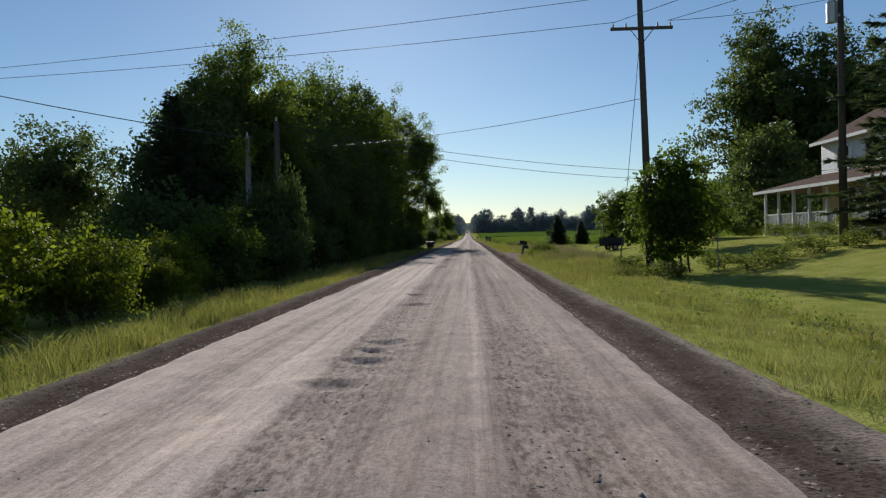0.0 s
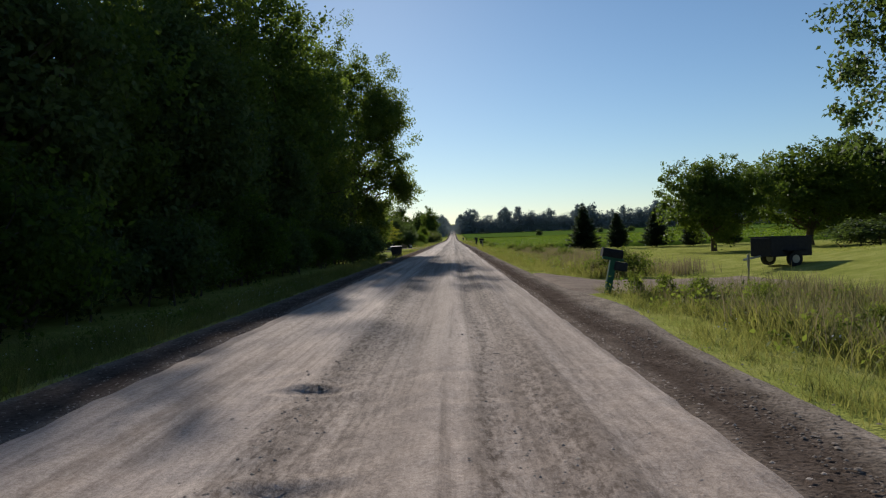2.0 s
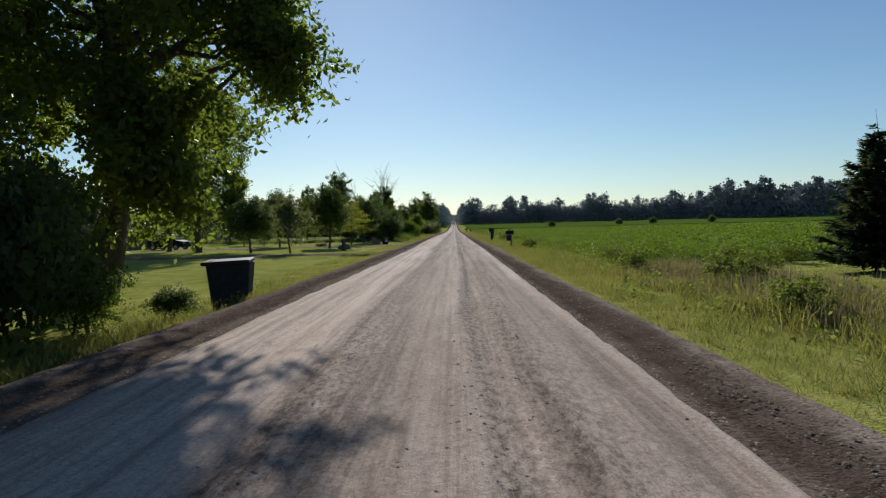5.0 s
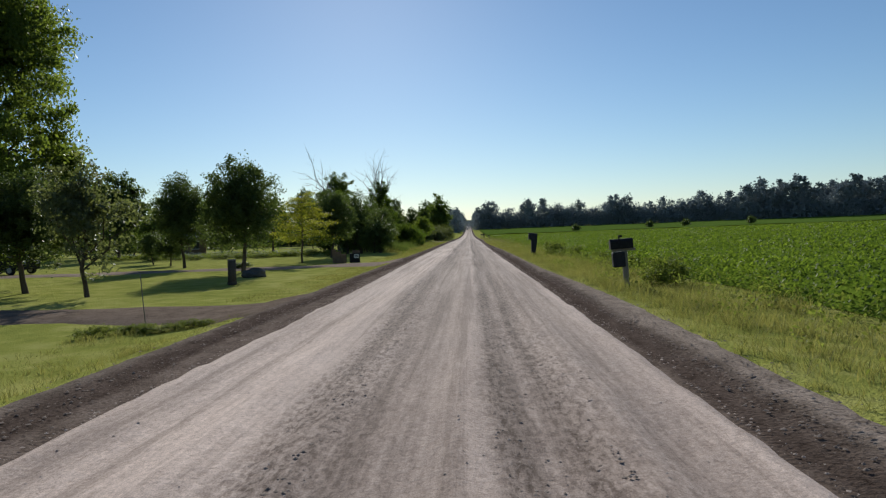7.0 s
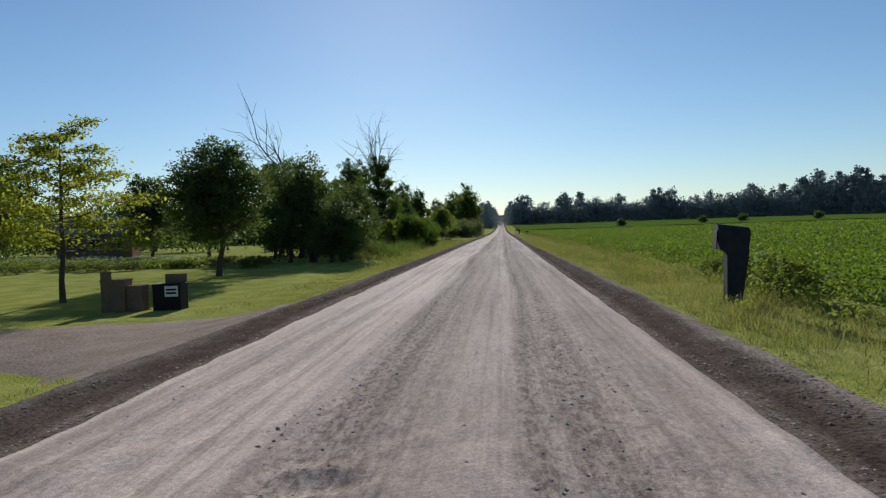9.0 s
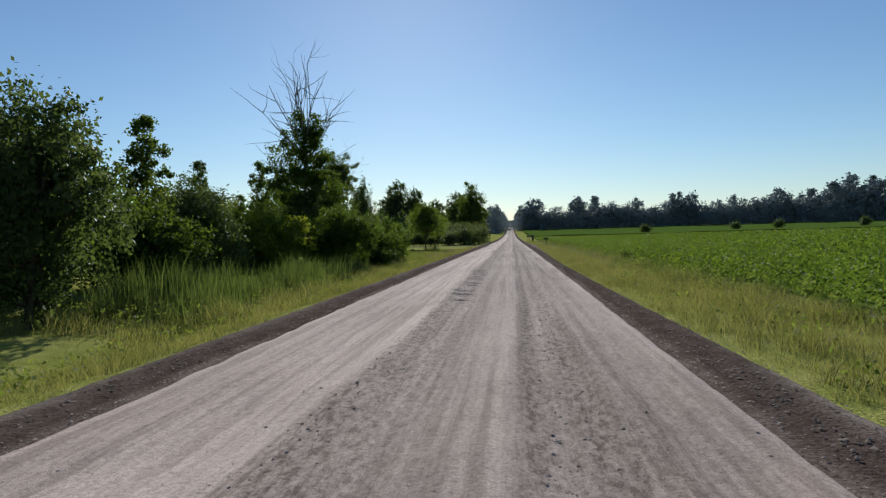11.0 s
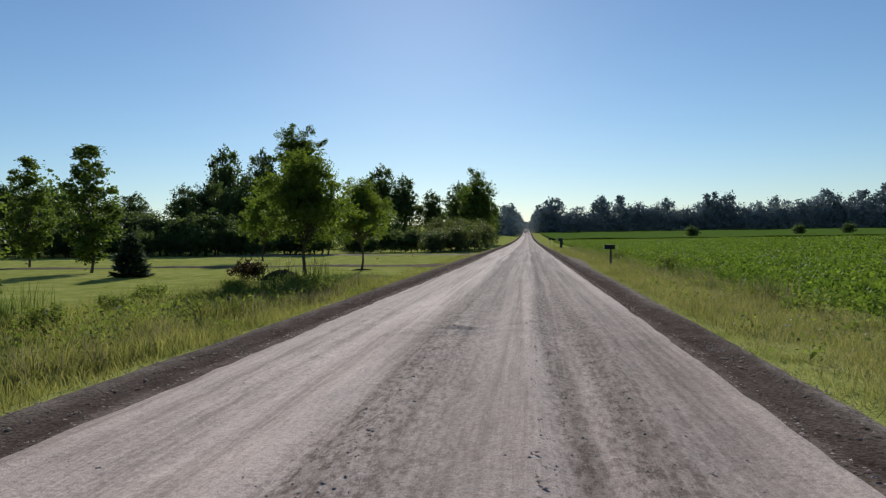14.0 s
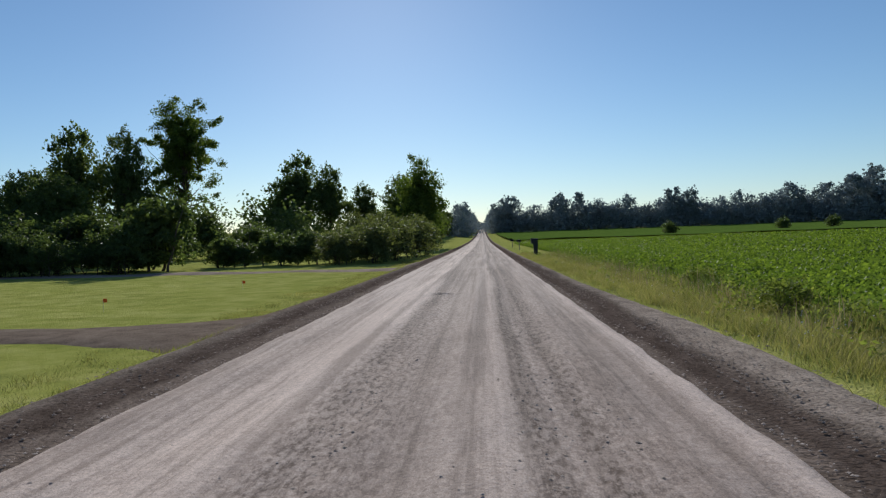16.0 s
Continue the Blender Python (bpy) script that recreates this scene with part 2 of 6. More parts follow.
def mat_road():
    """Packed fines in pale lanes, loose darker stone between the wheel tracks."""
    m, n, l, p = material("graded gravel road")
    drift = noise_tex(n, l, 1.0, 3, (0.35, 0.05, 1), 0.6)
    streak = noise_tex(n, l, 4.5, 6, (1, 0.014, 1), 0.7)
    thread = noise_tex(n, l, 11, 5, (1, 0.13, 1), 0.7)
    patch = noise_tex(n, l, 0.5, 5, (1, 0.22, 1))
    grit = noise_tex(n, l, 26, 5)
    fine = noise_tex(n, l, 95, 2)
    co = n.new("ShaderNodeTexCoord")
    xyz = n.new("ShaderNodeSeparateXYZ")
    l.new(co.outputs["Object"], xyz.inputs[0])
    sway = n.new("ShaderNodeMath")
    sway.operation, sway.inputs[1].default_value = "MULTIPLY_ADD", 0.75
    l.new(drift, sway.inputs[0])
    l.new(xyz.outputs["X"], sway.inputs[2])
    lane = n.new("ShaderNodeMapRange")
    lane.inputs["From Min"].default_value, lane.inputs["From Max"].default_value = -3.4, 2.3
    l.new(sway.outputs[0], lane.inputs["Value"])
    tone = [(-3.6, .66), (-2.9, .64), (-2.2, .73), (-1.6, .71), (-1.38, .45), (-1.1, .50), (-.7, .50), (-.25, .53), (.02, .65), (.25, .40), (.45, .54), (.65, .40), (.9, .52), (1.5, .50), (1.72, .68), (1.9, .74)]
    c = ramp(n, l, lane.outputs[0], [((x + 3.775) / 5.7, (v, v * 0.81, v * 0.69)) for x, v in tone])
    c = mixed(n, l, c, ramp(n, l, streak, [(0.40, (0.50, 0.48, 0.46)), (0.48, (0.88, 0.87, 0.86)), (0.58, (1.16, 1.16, 1.16))]), 0.55, "MULTIPLY")
    c = mixed(n, l, c, ramp(n, l, thread, [(0.36, (0.62, 0.59, 0.57)), (0.52, (1, 1, 1))]), 0.28, "MULTIPLY")
    c = mixed(n, l, c, ramp(n, l, patch, [(0.35, (0.72, 0.70, 0.69)), (0.62, (1, 1, 1))]), 0.7, "MULTIPLY")
    c = mixed(n, l, c, ramp(n, l, grit, [(0.36, (0.5, 0.47, 0.45)), (0.55, (1, 1, 1))]), 0.42, "MULTIPLY")
    c = mixed(n, l, c, ramp(n, l, fine, [(0.36, (0.6, 0.58, 0.56)), (0.55, (1.05, 1.05, 1.05))]), 0.6, "MULTIPLY")
    zone = ramp(n, l, lane.outputs[0], [((x + 3.775) / 5.7, (v, v, v)) for x, v in ((-3.4, .1), (-2.6, .3), (-1.6, .15), (-1.4, .95), (-1.05, .75), (-.6, .4), (-.3, .2), (.1, .2), (.25, 1.), (.45, .45), (.65, .95), (.95, .5), (1.6, .2))])
    clods = noise_tex(n, l, 17, 5, (1, 0.34, 1), 0.75)
    c = mixed(n, l, c, ramp(n, l, clods, [(0.40, (0.42, 0.39, 0.37)), (0.52, (0.95, 0.94, 0.93)), (0.62, (1.15, 1.15, 1.15))]), zone, "MULTIPLY")
    l.new(c, p.inputs["Base Color"])
    p.inputs["Roughness"].default_value = 0.95
    p.inputs["Specular IOR Level"].default_value = 0.02
    h = mixed(n, l, grit, fine, 0.35)
    h = mixed(n, l, h, noise_tex(n, l, 9, 6, (1, 0.7, 1), 0.7), 0.5)
    h = mixed(n, l, h, clods, 0.4)
    bump(n, l, h, p, 0.75, 0.028)
    return m


MAT_GROUND, MAT_ROAD = mat_ground(), mat_road()


def mat_glass():
    m, n, l, p = material("window glass")
    p.inputs["Base Color"].default_value = (0.03, 0.035, 0.04, 1)
    p.inputs["Roughness"].default_value = 0.05
    p.inputs["Specular IOR Level"].default_value = 0.8
    return m


MAT_GLASS = mat_glass()


# ---- shape helpers ----
def mesh_of(name, verts, faces, mat, smooth=False):
    """A mesh from numpy arrays; faces: one array of quads or triangles, or a list of such arrays."""
    faces = faces if isinstance(faces, list) else [faces]
    me = bpy.data.meshes.new(name)
    verts = np.asarray(verts, np.float32)
    faces = [np.asarray(f, np.int32) for f in faces if len(f)]
    me.vertices.add(len(verts))
    me.vertices.foreach_set("co", verts.ravel())
    me.loops.add(sum(f.size for f in faces))
    me.loops.foreach_set("vertex_index", np.concatenate([f.ravel() for f in faces]))
    me.polygons.add(sum(len(f) for f in faces))
    sizes = np.concatenate([np.full(len(f), f.shape[1], np.int32) for f in faces])
    me.polygons.foreach_set("loop_start", np.concatenate([[0], np.cumsum(sizes)[:-1]]).astype(np.int32))
    if smooth:
        me.polygons.foreach_set("use_smooth", np.ones(len(sizes), bool))
    me.update(calc_edges=True)
    me.materials.append(mat)
    return me


def child(name, me, parent, label=""):
    ob = new(name, me)
    ob.parent = parent
    return tagged(ob, label)


def part(name, bm, mat, parent, label="", smooth=False):
    me = bpy.data.meshes.new(name)
    for f in bm.faces:
        f.smooth = smooth
    bm.to_mesh(me)
    bm.free()
    me.materials.append(mat)
    return child(name, me, parent, label)


def thing(name, at, label, category, group="", kind="", turn=0.0):
    ob = new(name)
    ob.empty_display_size = 0.2
    ob.matrix_basis = pose(*at, 0, 0, turn)
    return tagged(ob, label, category, group, kind)


def block(a, b, bevel=0.0, segs=2):
    bm = bmesh.new()
    bmesh.ops.create_cube(bm, size=1)
    for v in bm.verts:
        v.co = Vector([(a[i] + b[i]) / 2 + v.co[i] * (b[i] - a[i]) for i in range(3)])
    if bevel:
        bmesh.ops.bevel(bm, geom=bm.edges[:], offset=bevel, segments=segs, affect="EDGES", profile=0.5)
    return bm


def rod(a, b, r0, r1, sides=10):
    """A tapered round bar from a to b."""
    a, b = Vector(a), Vector(b)
    bm = bmesh.new()
    bmesh.ops.create_cone(bm, cap_ends=True, segments=sides, radius1=r0, radius2=r1, depth=(b - a).length)
    bm.transform(Matrix.Translation((a + b) / 2) @ (b - a).to_track_quat("Z", "Y").to_matrix().to_4x4())
    return bm


def tubes(lines, sides=6):
    """Tapered tubes along lines of (points, radii), as arrays."""
    V, F, base = [], [], 0
    ring = np.linspace(0, 2 * np.pi, sides, endpoint=False)
    for pts, radii in lines:
        pts = np.asarray(pts, float)
        d = np.gradient(pts, axis=0)
        d /= np.linalg.norm(d, axis=1)[:, None] + 1e-9
        up = np.where(np.abs(d[:, 2:]) > 0.9, [[1.0, 0, 0]], [[0, 0, 1.0]])
        u = np.cross(d, up)
        u /= np.linalg.norm(u, axis=1)[:, None] + 1e-9
        w = np.cross(d, u)
        r = np.asarray(radii)[:, None, None]
        V.append((pts[:, None] + r * (u[:, None] * np.cos(ring)[None, :, None] + w[:, None] * np.sin(ring)[None, :, None])).reshape(-1, 3))
        k = len(pts)
        i, j = np.meshgrid(np.arange(k - 1), np.arange(sides), indexing="ij")
        a = base + i * sides + j
        b = base + i * sides + (j + 1) % sides
        F.append(np.stack([a, b, b + sides, a + sides], -1).reshape(-1, 4))
        base += k * sides
    return np.concatenate(V), np.concatenate(F)


def leaves(rng, centres, sizes, out=None, up=0.35, long=1.5):
    """Leaf blades round the centres: pointed quads, turned at random, leaning outwards."""
    n = len(centres)
    nrm = rng.normal(size=(n, 3))
    nrm[:, 2] += up
    if out is not None:
        nrm += 0.6 * out
    nrm /= np.linalg.norm(nrm, axis=1)[:, None]
    a = np.cross(nrm, rng.normal(size=(n, 3)))
    a /= np.linalg.norm(a, axis=1)[:, None]
    b = np.cross(nrm, a)
    s = np.asarray(sizes)[:, None]
    c = centres
    v = np.stack([c - a * s * long / 2, c + b * s * 0.42 - a * s * 0.1, c + a * s * long / 2, c - b * s * 0.42 - a * s * 0.1], 1)
    v[:, 1] += nrm * s * 0.12
    v[:, 3] += nrm * s * 0.12
    f = np.arange(4 * n).reshape(n, 4)
    return v.reshape(-1, 3), f


def bent(rng, a, b, k=5, wander=0.08):
    a, b = np.asarray(a, float), np.asarray(b, float)
    p = a + (b - a) * np.linspace(0, 1, k)[:, None]
    p[1:-1] += rng.normal(size=(k - 2, 3)) * np.linalg.norm(b - a) * wander
    return p


# ---- the lie of the land ----
def smooth_step(v, a, b):
    q = np.clip((np.asarray(v, float) - a) / (b - a), 0, 1)
    return q * q * (3 - 2 * q)


def rise(y):
    y = np.asarray(y, float)
    q = np.clip((y - 330) / 415, 0, None)
    return np.where(q < 1, 4.5 * q ** 2, 4.5 + (y - 745) * 0.0217)


def wobble(x, y, s):
    return np.sin(x * 1.7 / s + 1.3 * np.sin(y * 0.9 / s)) * np.cos(y * 1.3 / s + np.sin(x * 0.7 / s))


def ground_z(x, y):
    """Height of the ground beside the road."""
    x, y = np.asarray(x, float), np.asarray(y, float)
    low = -0.28 - 0.15 * smooth_step(y, 238, 254) - 0.27 * smooth_step(y, 84, 96) * (1 - smooth_step(y, 104, 116))
    left = -0.05 + (low + 0.05) * smooth_step(-x, 4.4, 5.7) - 0.25 * np.exp(-((x + 7.2) / 1.1) ** 2) * smooth_step(y, 175, 190) * (1 - smooth_step(y, 238, 250))
    house = smooth_step(x, 8, 18) * (1 - smooth_step(y, 50, 80)) * 1.2
    right = -0.05 - 0.22 * smooth_step(x, 2.9, 5.5) + house
    z = np.where(x < -0.8, left, right)
    z = np.where((x > -3.75) & (x < 2.05), -0.14, z)
    far = smooth_step(np.abs(x), 5, 9)
    return z + rise(y) + far * 0.05 * wobble(x, y, 3.0)


# ---- ground, road, driveways ----
def steps(*runs):
    """Places along an axis: (from, to, step) runs."""
    out = []
    for a, b, s in runs:
        out += list(np.arange(a, b, s))
    return np.array(out + [runs[-1][1]])


def sheet(xs, ys, zf):
    X, Y = np.meshgrid(xs, ys, indexing="ij")
    V = np.stack([X, Y, zf(X, Y)], -1).reshape(-1, 3)
    n = len(ys)
    i, j = np.meshgrid(np.arange(len(xs) - 1), np.arange(n - 1), indexing="ij")
    a = i * n + j
    return V, np.stack([a, a + n, a + n + 1, a + 1], -1).reshape(-1, 4)


xs = steps((-1800, -300, 150), (-300, -60, 24), (-60, -14, 3), (-14, 14, 0.4), (14, 60, 3), (60, 300, 24), (300, 1800, 150))
ys = steps((-120, -10, 10), (-10, 345, 1.2), (345, 760, 12), (760, 4000, 120))
ground = tagged(new("ground", mesh_of("ground", *sheet(xs, ys, ground_z), MAT_GROUND, True)),
                "mown and rough green grass ground", "ground", kind="structure")

HOLES = [(-1.14, 15.0), (-1.1, 9.7), (-1.16, 9.0), (-1.1, 8.2), (-1.27, 6.8), (-1.33, 17.5), (-0.9, 37.2), (-1.0, 35.1), (-1.2, 33.4), (-1.42, 39.9),
         (-1.05, 153.6), (-1.1, 244.3), (-1.13, 285.0)]
HOLES += [(-1.15 + 0.07 * math.sin(k * 1.9), 198.8 + 1.42 * k + 0.25 * math.sin(k * 2.7)) for k in range(10)]


def road_z(x, y):
    z = 0.02 * (1 - ((x + 0.85) / 2.8) ** 2)
    for c, w, d in ((-2.3, .30, .03), (-0.8, .33, .03), (0.42, .26, .04), (1.25, .2, .025), (-1.5, .15, .015)):
        drift = 0.18 * np.sin(y * 0.045 + c * 3) + 0.06 * np.sin(y * 0.31 + c)
        z = z - d * np.exp(-((x - c - drift) / w) ** 2)
        z = z + d * 0.8 * np.exp(-((x - c - drift - 2.1 * w) / (0.45 * w)) ** 2)
    for c, w, d in ((-2.75, .07, .02), (-1.85, .05, .018), (-0.25, .06, .03), (0.05, .04, .02), (0.85, .05, .028), (1.02, .03, .018), (-3.1, .05, .015)):
        drift = 0.10 * np.sin(y * 0.07 + c * 5) + 0.05 * np.sin(y * 0.43 + c * 2)
        z = z + d * (0.6 + 0.4 * np.sin(y * 0.9 + c * 7)) * np.exp(-((x - c - drift) / w) ** 2)
    z = z + 0.008 * wobble(x, y, 0.22) + 0.010 * wobble(x, y, 0.8)
    for k, (hx, hy) in enumerate(HOLES):
        near = np.abs(y - hy) < 1.2
        d = ((x - hx + 0.06 * np.sin(y * 9 + k)) / (0.24 + 0.05 * math.sin(k * 2.3))) ** 2 + ((y - hy) / (0.2 + 0.05 * math.cos(k * 1.7))) ** 2
        z = z - np.where(near, 0.042 * np.exp(-d * d) - 0.012 * np.exp(-(np.sqrt(d) - 1.5) ** 2 * 5), 0)
    return z + rise(y)


def edge_noise(y, seed):
    """Uneven run of an edge along the road, from slow drifts to single clods."""
    y = np.asarray(y, float)
    out = np.zeros_like(y)
    for k, (length, size) in enumerate(((31.0, 0.045), (9.0, 0.006), (2.7, 0.003), (0.9, 0.004), (0.33, 0.012))):
        table = np.random.default_rng(int(seed * 10) + k).normal(size=4001)
        out = out + size * np.interp(y / length + 300, np.arange(4001), table)
    return out


def left_edge(y):
    return -3.5 + 0.3 * np.exp(-((y - 130) / 26) ** 2) + 0.2 * np.exp(-((y - 275) / 20) ** 2) - 0.2 * np.exp(-((y - 10) / 20) ** 2) + edge_noise(y, 1.0)


def right_edge(y):
    return 1.86 + 0.15 * np.exp(-((y - 128) / 25) ** 2) + edge_noise(y, 2.4) * 0.8


us = np.linspace(0, 1, 52)
ys = steps((-60, 0, 2), (0, 5, 0.3), (5, 19, 0.08), (19, 32, 0.3), (32, 41, 0.08), (41, 151, 0.3), (151, 155, 0.08), (155, 197, 0.3), (197, 216, 0.08), (216, 243, 0.3), (243, 250.5, 0.08), (250.5, 284, 0.3), (284, 286, 0.08), (286, 292, 0.3), (292, 420, 1), (420, 760, 8), (760, 2600, 60))
U, Y = np.meshgrid(us, ys, indexing="ij")
X = left_edge(Y) + U * (right_edge(Y) - left_edge(Y))
Z = road_z(X, Y) - 0.08 * (np.exp(-U / 0.006) + np.exp(-(1 - U) / 0.006))
n = len(ys)
i, j = np.meshgrid(np.arange(51), np.arange(n - 1), indexing="ij")
a = i * n + j
road = tagged(new("road", mesh_of("road", np.stack([X, Y, Z], -1).reshape(-1, 3), np.stack([a, a + n, a + n + 1, a + 1], -1).reshape(-1, 4), MAT_ROAD, True)),
              "pale graded gravel road with ruts and potholes", "road", kind="structure")


def shoulder(name, inner, outer, label, mat):
    """A strip of loose gravel between the road's edge and the grass, with a low ridge of thrown stones."""
    us = np.linspace(0, 1, 18)
    ys = steps((-60, 0, 2), (0, 345, 0.3), (345, 760, 8), (760, 2600, 60))
    U, Y = np.meshgrid(us, ys, indexing="ij")
    X = inner(Y) + U * (outer(Y) - inner(Y))
    Z = -0.03 + 0.025 * np.exp(-((U - 0.66) / 0.2) ** 2) * (1 + 0.25 * wobble(X, Y, 2.2)) + np.random.default_rng(3).normal(size=X.shape) * 0.004 - 0.07 * smooth_step(U, 0.8, 1) + rise(Y)
    n = len(ys)
    i, j = np.meshgrid(np.arange(17), np.arange(n - 1), indexing="ij")
    a = i * n + j
    f = np.stack([a, a + n, a + n + 1, a + 1], -1).reshape(-1, 4)
    return tagged(new(name, mesh_of(name, np.stack([X, Y, Z], -1).reshape(-1, 3), f, mat, True)), label, "shoulder", kind="structure")


def left_grass(y):
    return -4.62 - 1.1 * edge_noise(y, 4.0)


def right_grass(y):
    return 3.0 - 0.5 * np.exp(-((y - 215) / 30) ** 2) + 0.5 * np.exp(-((y - 47.5) / 4) ** 2) + 0.4 * np.exp(-((y - 277) / 7) ** 2) + 0.3 * np.exp(-((y - 131) / 9) ** 2) + edge_noise(y, 5.0)


shoulder("road_shoulder_left", lambda y: left_edge(y) + 0.12, left_grass, "dark loose gravel shoulder along the grass", MAT_SHOULDER_L)
shoulder("road_shoulder_right", lambda y: right_edge(y) - 0.12, right_grass, "dark loose gravel shoulder with a pale dry margin", MAT_SHOULDER_R)


def driveway(name, x0, x1, y_mid, half, flare, label, slope=0.0, mat=None, fall=1.3):
    """A gravel drive that runs off the road, wider where it meets it."""
    us, vs = np.linspace(0, 1, 70), np.linspace(-1, 1, 16)
    U, W = np.meshgrid(us, vs, indexing="ij")
    X = x0 + U * (x1 - x0)
    Y = y_mid + slope * U * abs(x1 - x0) + W * (half + flare * np.exp(-U * abs(x1 - x0) / fall)) * (1 + 0.05 * np.sin(X * 2.1 + W))
    Z = ground_z(X, Y) + 0.07 - 0.10 * np.abs(W) ** 4 - 0.13 * (1 - smooth_step(U * abs(x1 - x0), 0, 0.8)) + 0.012 * wobble(X, Y, 0.3)
    a = (np.arange(69)[:, None] * 16 + np.arange(15)[None]).ravel()
    f = np.stack([a, a + 16, a + 17, a + 1], -1)
    f = f if x1 > x0 else f[:, ::-1]
    return tagged(new(name, mesh_of(name, np.stack([X, Y, Z], -1).reshape(-1, 3), f, mat or MAT_DRIVE, True)), label, "driveway", kind="structure")


driveway("driveway_1", 2.35, 9.5, 55.2, 2.4, 5.0, "grey gravel driveway with worn wheel tracks", fall=1.6)
driveway("driveway_2", -3.95, -40, 133.2, 2.0, 2.2, "brown gravel driveway between lawns", 0.12, MAT_EARTH)
driveway("driveway_3", -3.95, -45, 161.2, 1.9, 3.6, "pale gravel driveway beside the lawn", 0.0, None, 2.2)
driveway("driveway_4", -3.95, -45, 282.0, 1.0, 5.2, "brown earth driveway through the lawn", 0.02, MAT_EARTH, 2.6)
driveway("driveway_5", -3.95, -40, 312.5, 2.2, 2.4, "pale gravel driveway by the shrubs", 0.25)


def stones(name, n, place, size, mat, label):
    """Loose stones: small uneven octahedra, as one body of stuff."""
    r = np.random.default_rng(len(name) + n)
    c = place(r, n)
    s = size[0] + (size[1] - size[0]) * r.random(n) ** 2.5
    o = np.array([(1, 0, 0), (-1, 0, 0), (0, 1, 0), (0, -1, 0), (0, 0, .5), (0, 0, -.5)])
    V = c[:, None] + o[None] * s[:, None, None] * (0.6 + 0.8 * r.random((n, 6, 1)))
    t = np.array([(0, 2, 4), (2, 1, 4), (1, 3, 4), (3, 0, 4)])
    F = (np.arange(n)[:, None, None] * 6 + t[None]).reshape(-1, 3)
    return tagged(new(name, mesh_of(name, V.reshape(-1, 3), F, mat)), label, "gravel", kind="stuff")


def on_road(r, n):
    y = 300 * r.random(n)
    x = left_edge(y) + r.random(n) * (right_edge(y) - left_edge(y))
    line = np.array([-2.85, -1.45, -1.3, -0.2, 0.25, 0.65, 0.9, 1.45])[r.integers(0, 8, n)]
    drift = 0.10 * np.sin(y * 0.07 + line * 5) + 0.05 * np.sin(y * 0.43 + line * 2)
    x = np.where(r.random(n) < 0.7, line + drift + r.normal(size=n) * 0.09, x)
    return np.stack([x, y, road_z(x, y) - 0.001], -1)


def on_berm(r, n):
    y = 310 * r.random(n)
    k = r.random(n) < 0.35
    u = np.clip(0.43 + 0.12 * r.normal(size=n) + 0.05 * np.sin(y * 0.13), 0.25, 0.9)
    x = np.where(k, left_edge(y) + u * (left_grass(y) - left_edge(y)), right_edge(y) + u * (right_grass(y) - right_edge(y)))
    keep = wobble(x * 0.2, y, 3.0) + r.normal(size=n) * 0.4 > -0.2
    return np.stack([x, y, np.where(keep, 0.0, -0.06) + 0.03 * np.exp(-((u - 0.66) / 0.16) ** 2) - 0.015 + rise(y)], -1)


def on_shoulder(r, n):
    y = 310 * r.random(n)
    k = r.random(n) < 0.5
    u = np.clip(0.15 + 0.85 * r.random(n), 0, 1)
    x = np.where(k, left_edge(y) + u * (left_grass(y) - left_edge(y)), right_edge(y) + u * (right_grass(y) - right_edge(y)))
    return np.stack([x, y, -0.03 + 0.04 * np.exp(-((u - 0.62) / 0.16) ** 2) + rise(y)], -1)


stones("road_gravel", 26000, on_road, (0.004, 0.017), MAT_PEBBLE, "loose pebbles scattered over the gravel road")
def on_ruts(r, n):
    y = 300 * r.random(n)
    line = np.array([-1.32, -1.22, 0.25, 0.32, 0.65])[r.integers(0, 5, n)]
    x = line + 0.16 * np.sin(y * 0.045 + line * 3) + 0.06 * np.sin(y * 0.37 + line) + r.normal(size=n) * (0.07 + 0.12 * np.sin(y * 0.21 + line * 5) ** 2)
    return np.stack([x, y, road_z(x, y)], -1)


stones("rut_clods", 36000, on_ruts, (0.004, 0.022), MAT_RUT, "darker clods lying in lines between the wheel tracks")
stones("shoulder_clods", 42000, on_berm, (0.005, 0.026), MAT_CLOD, "low dark berm of clods thrown up along the road's edge")
def on_edges(r, n):
    y = 300 * r.random(n)
    k = r.random(n) < 0.5
    x = np.where(k, left_edge(y), right_edge(y)) + r.normal(size=n) * 0.05 + np.where(k, -0.03, 0.03)
    return np.stack([x, y, -0.012 + rise(y)], -1)


stones("edge_crumbs", 16000, on_edges, (0.004, 0.02), MAT_PALE_CLOD, "pale crumbs of packed fines along the road's edges")
stones("shoulder_gravel", 24000, on_shoulder, (0.005, 0.026), MAT_CLOD, "dark clods and stones along the road shoulders")


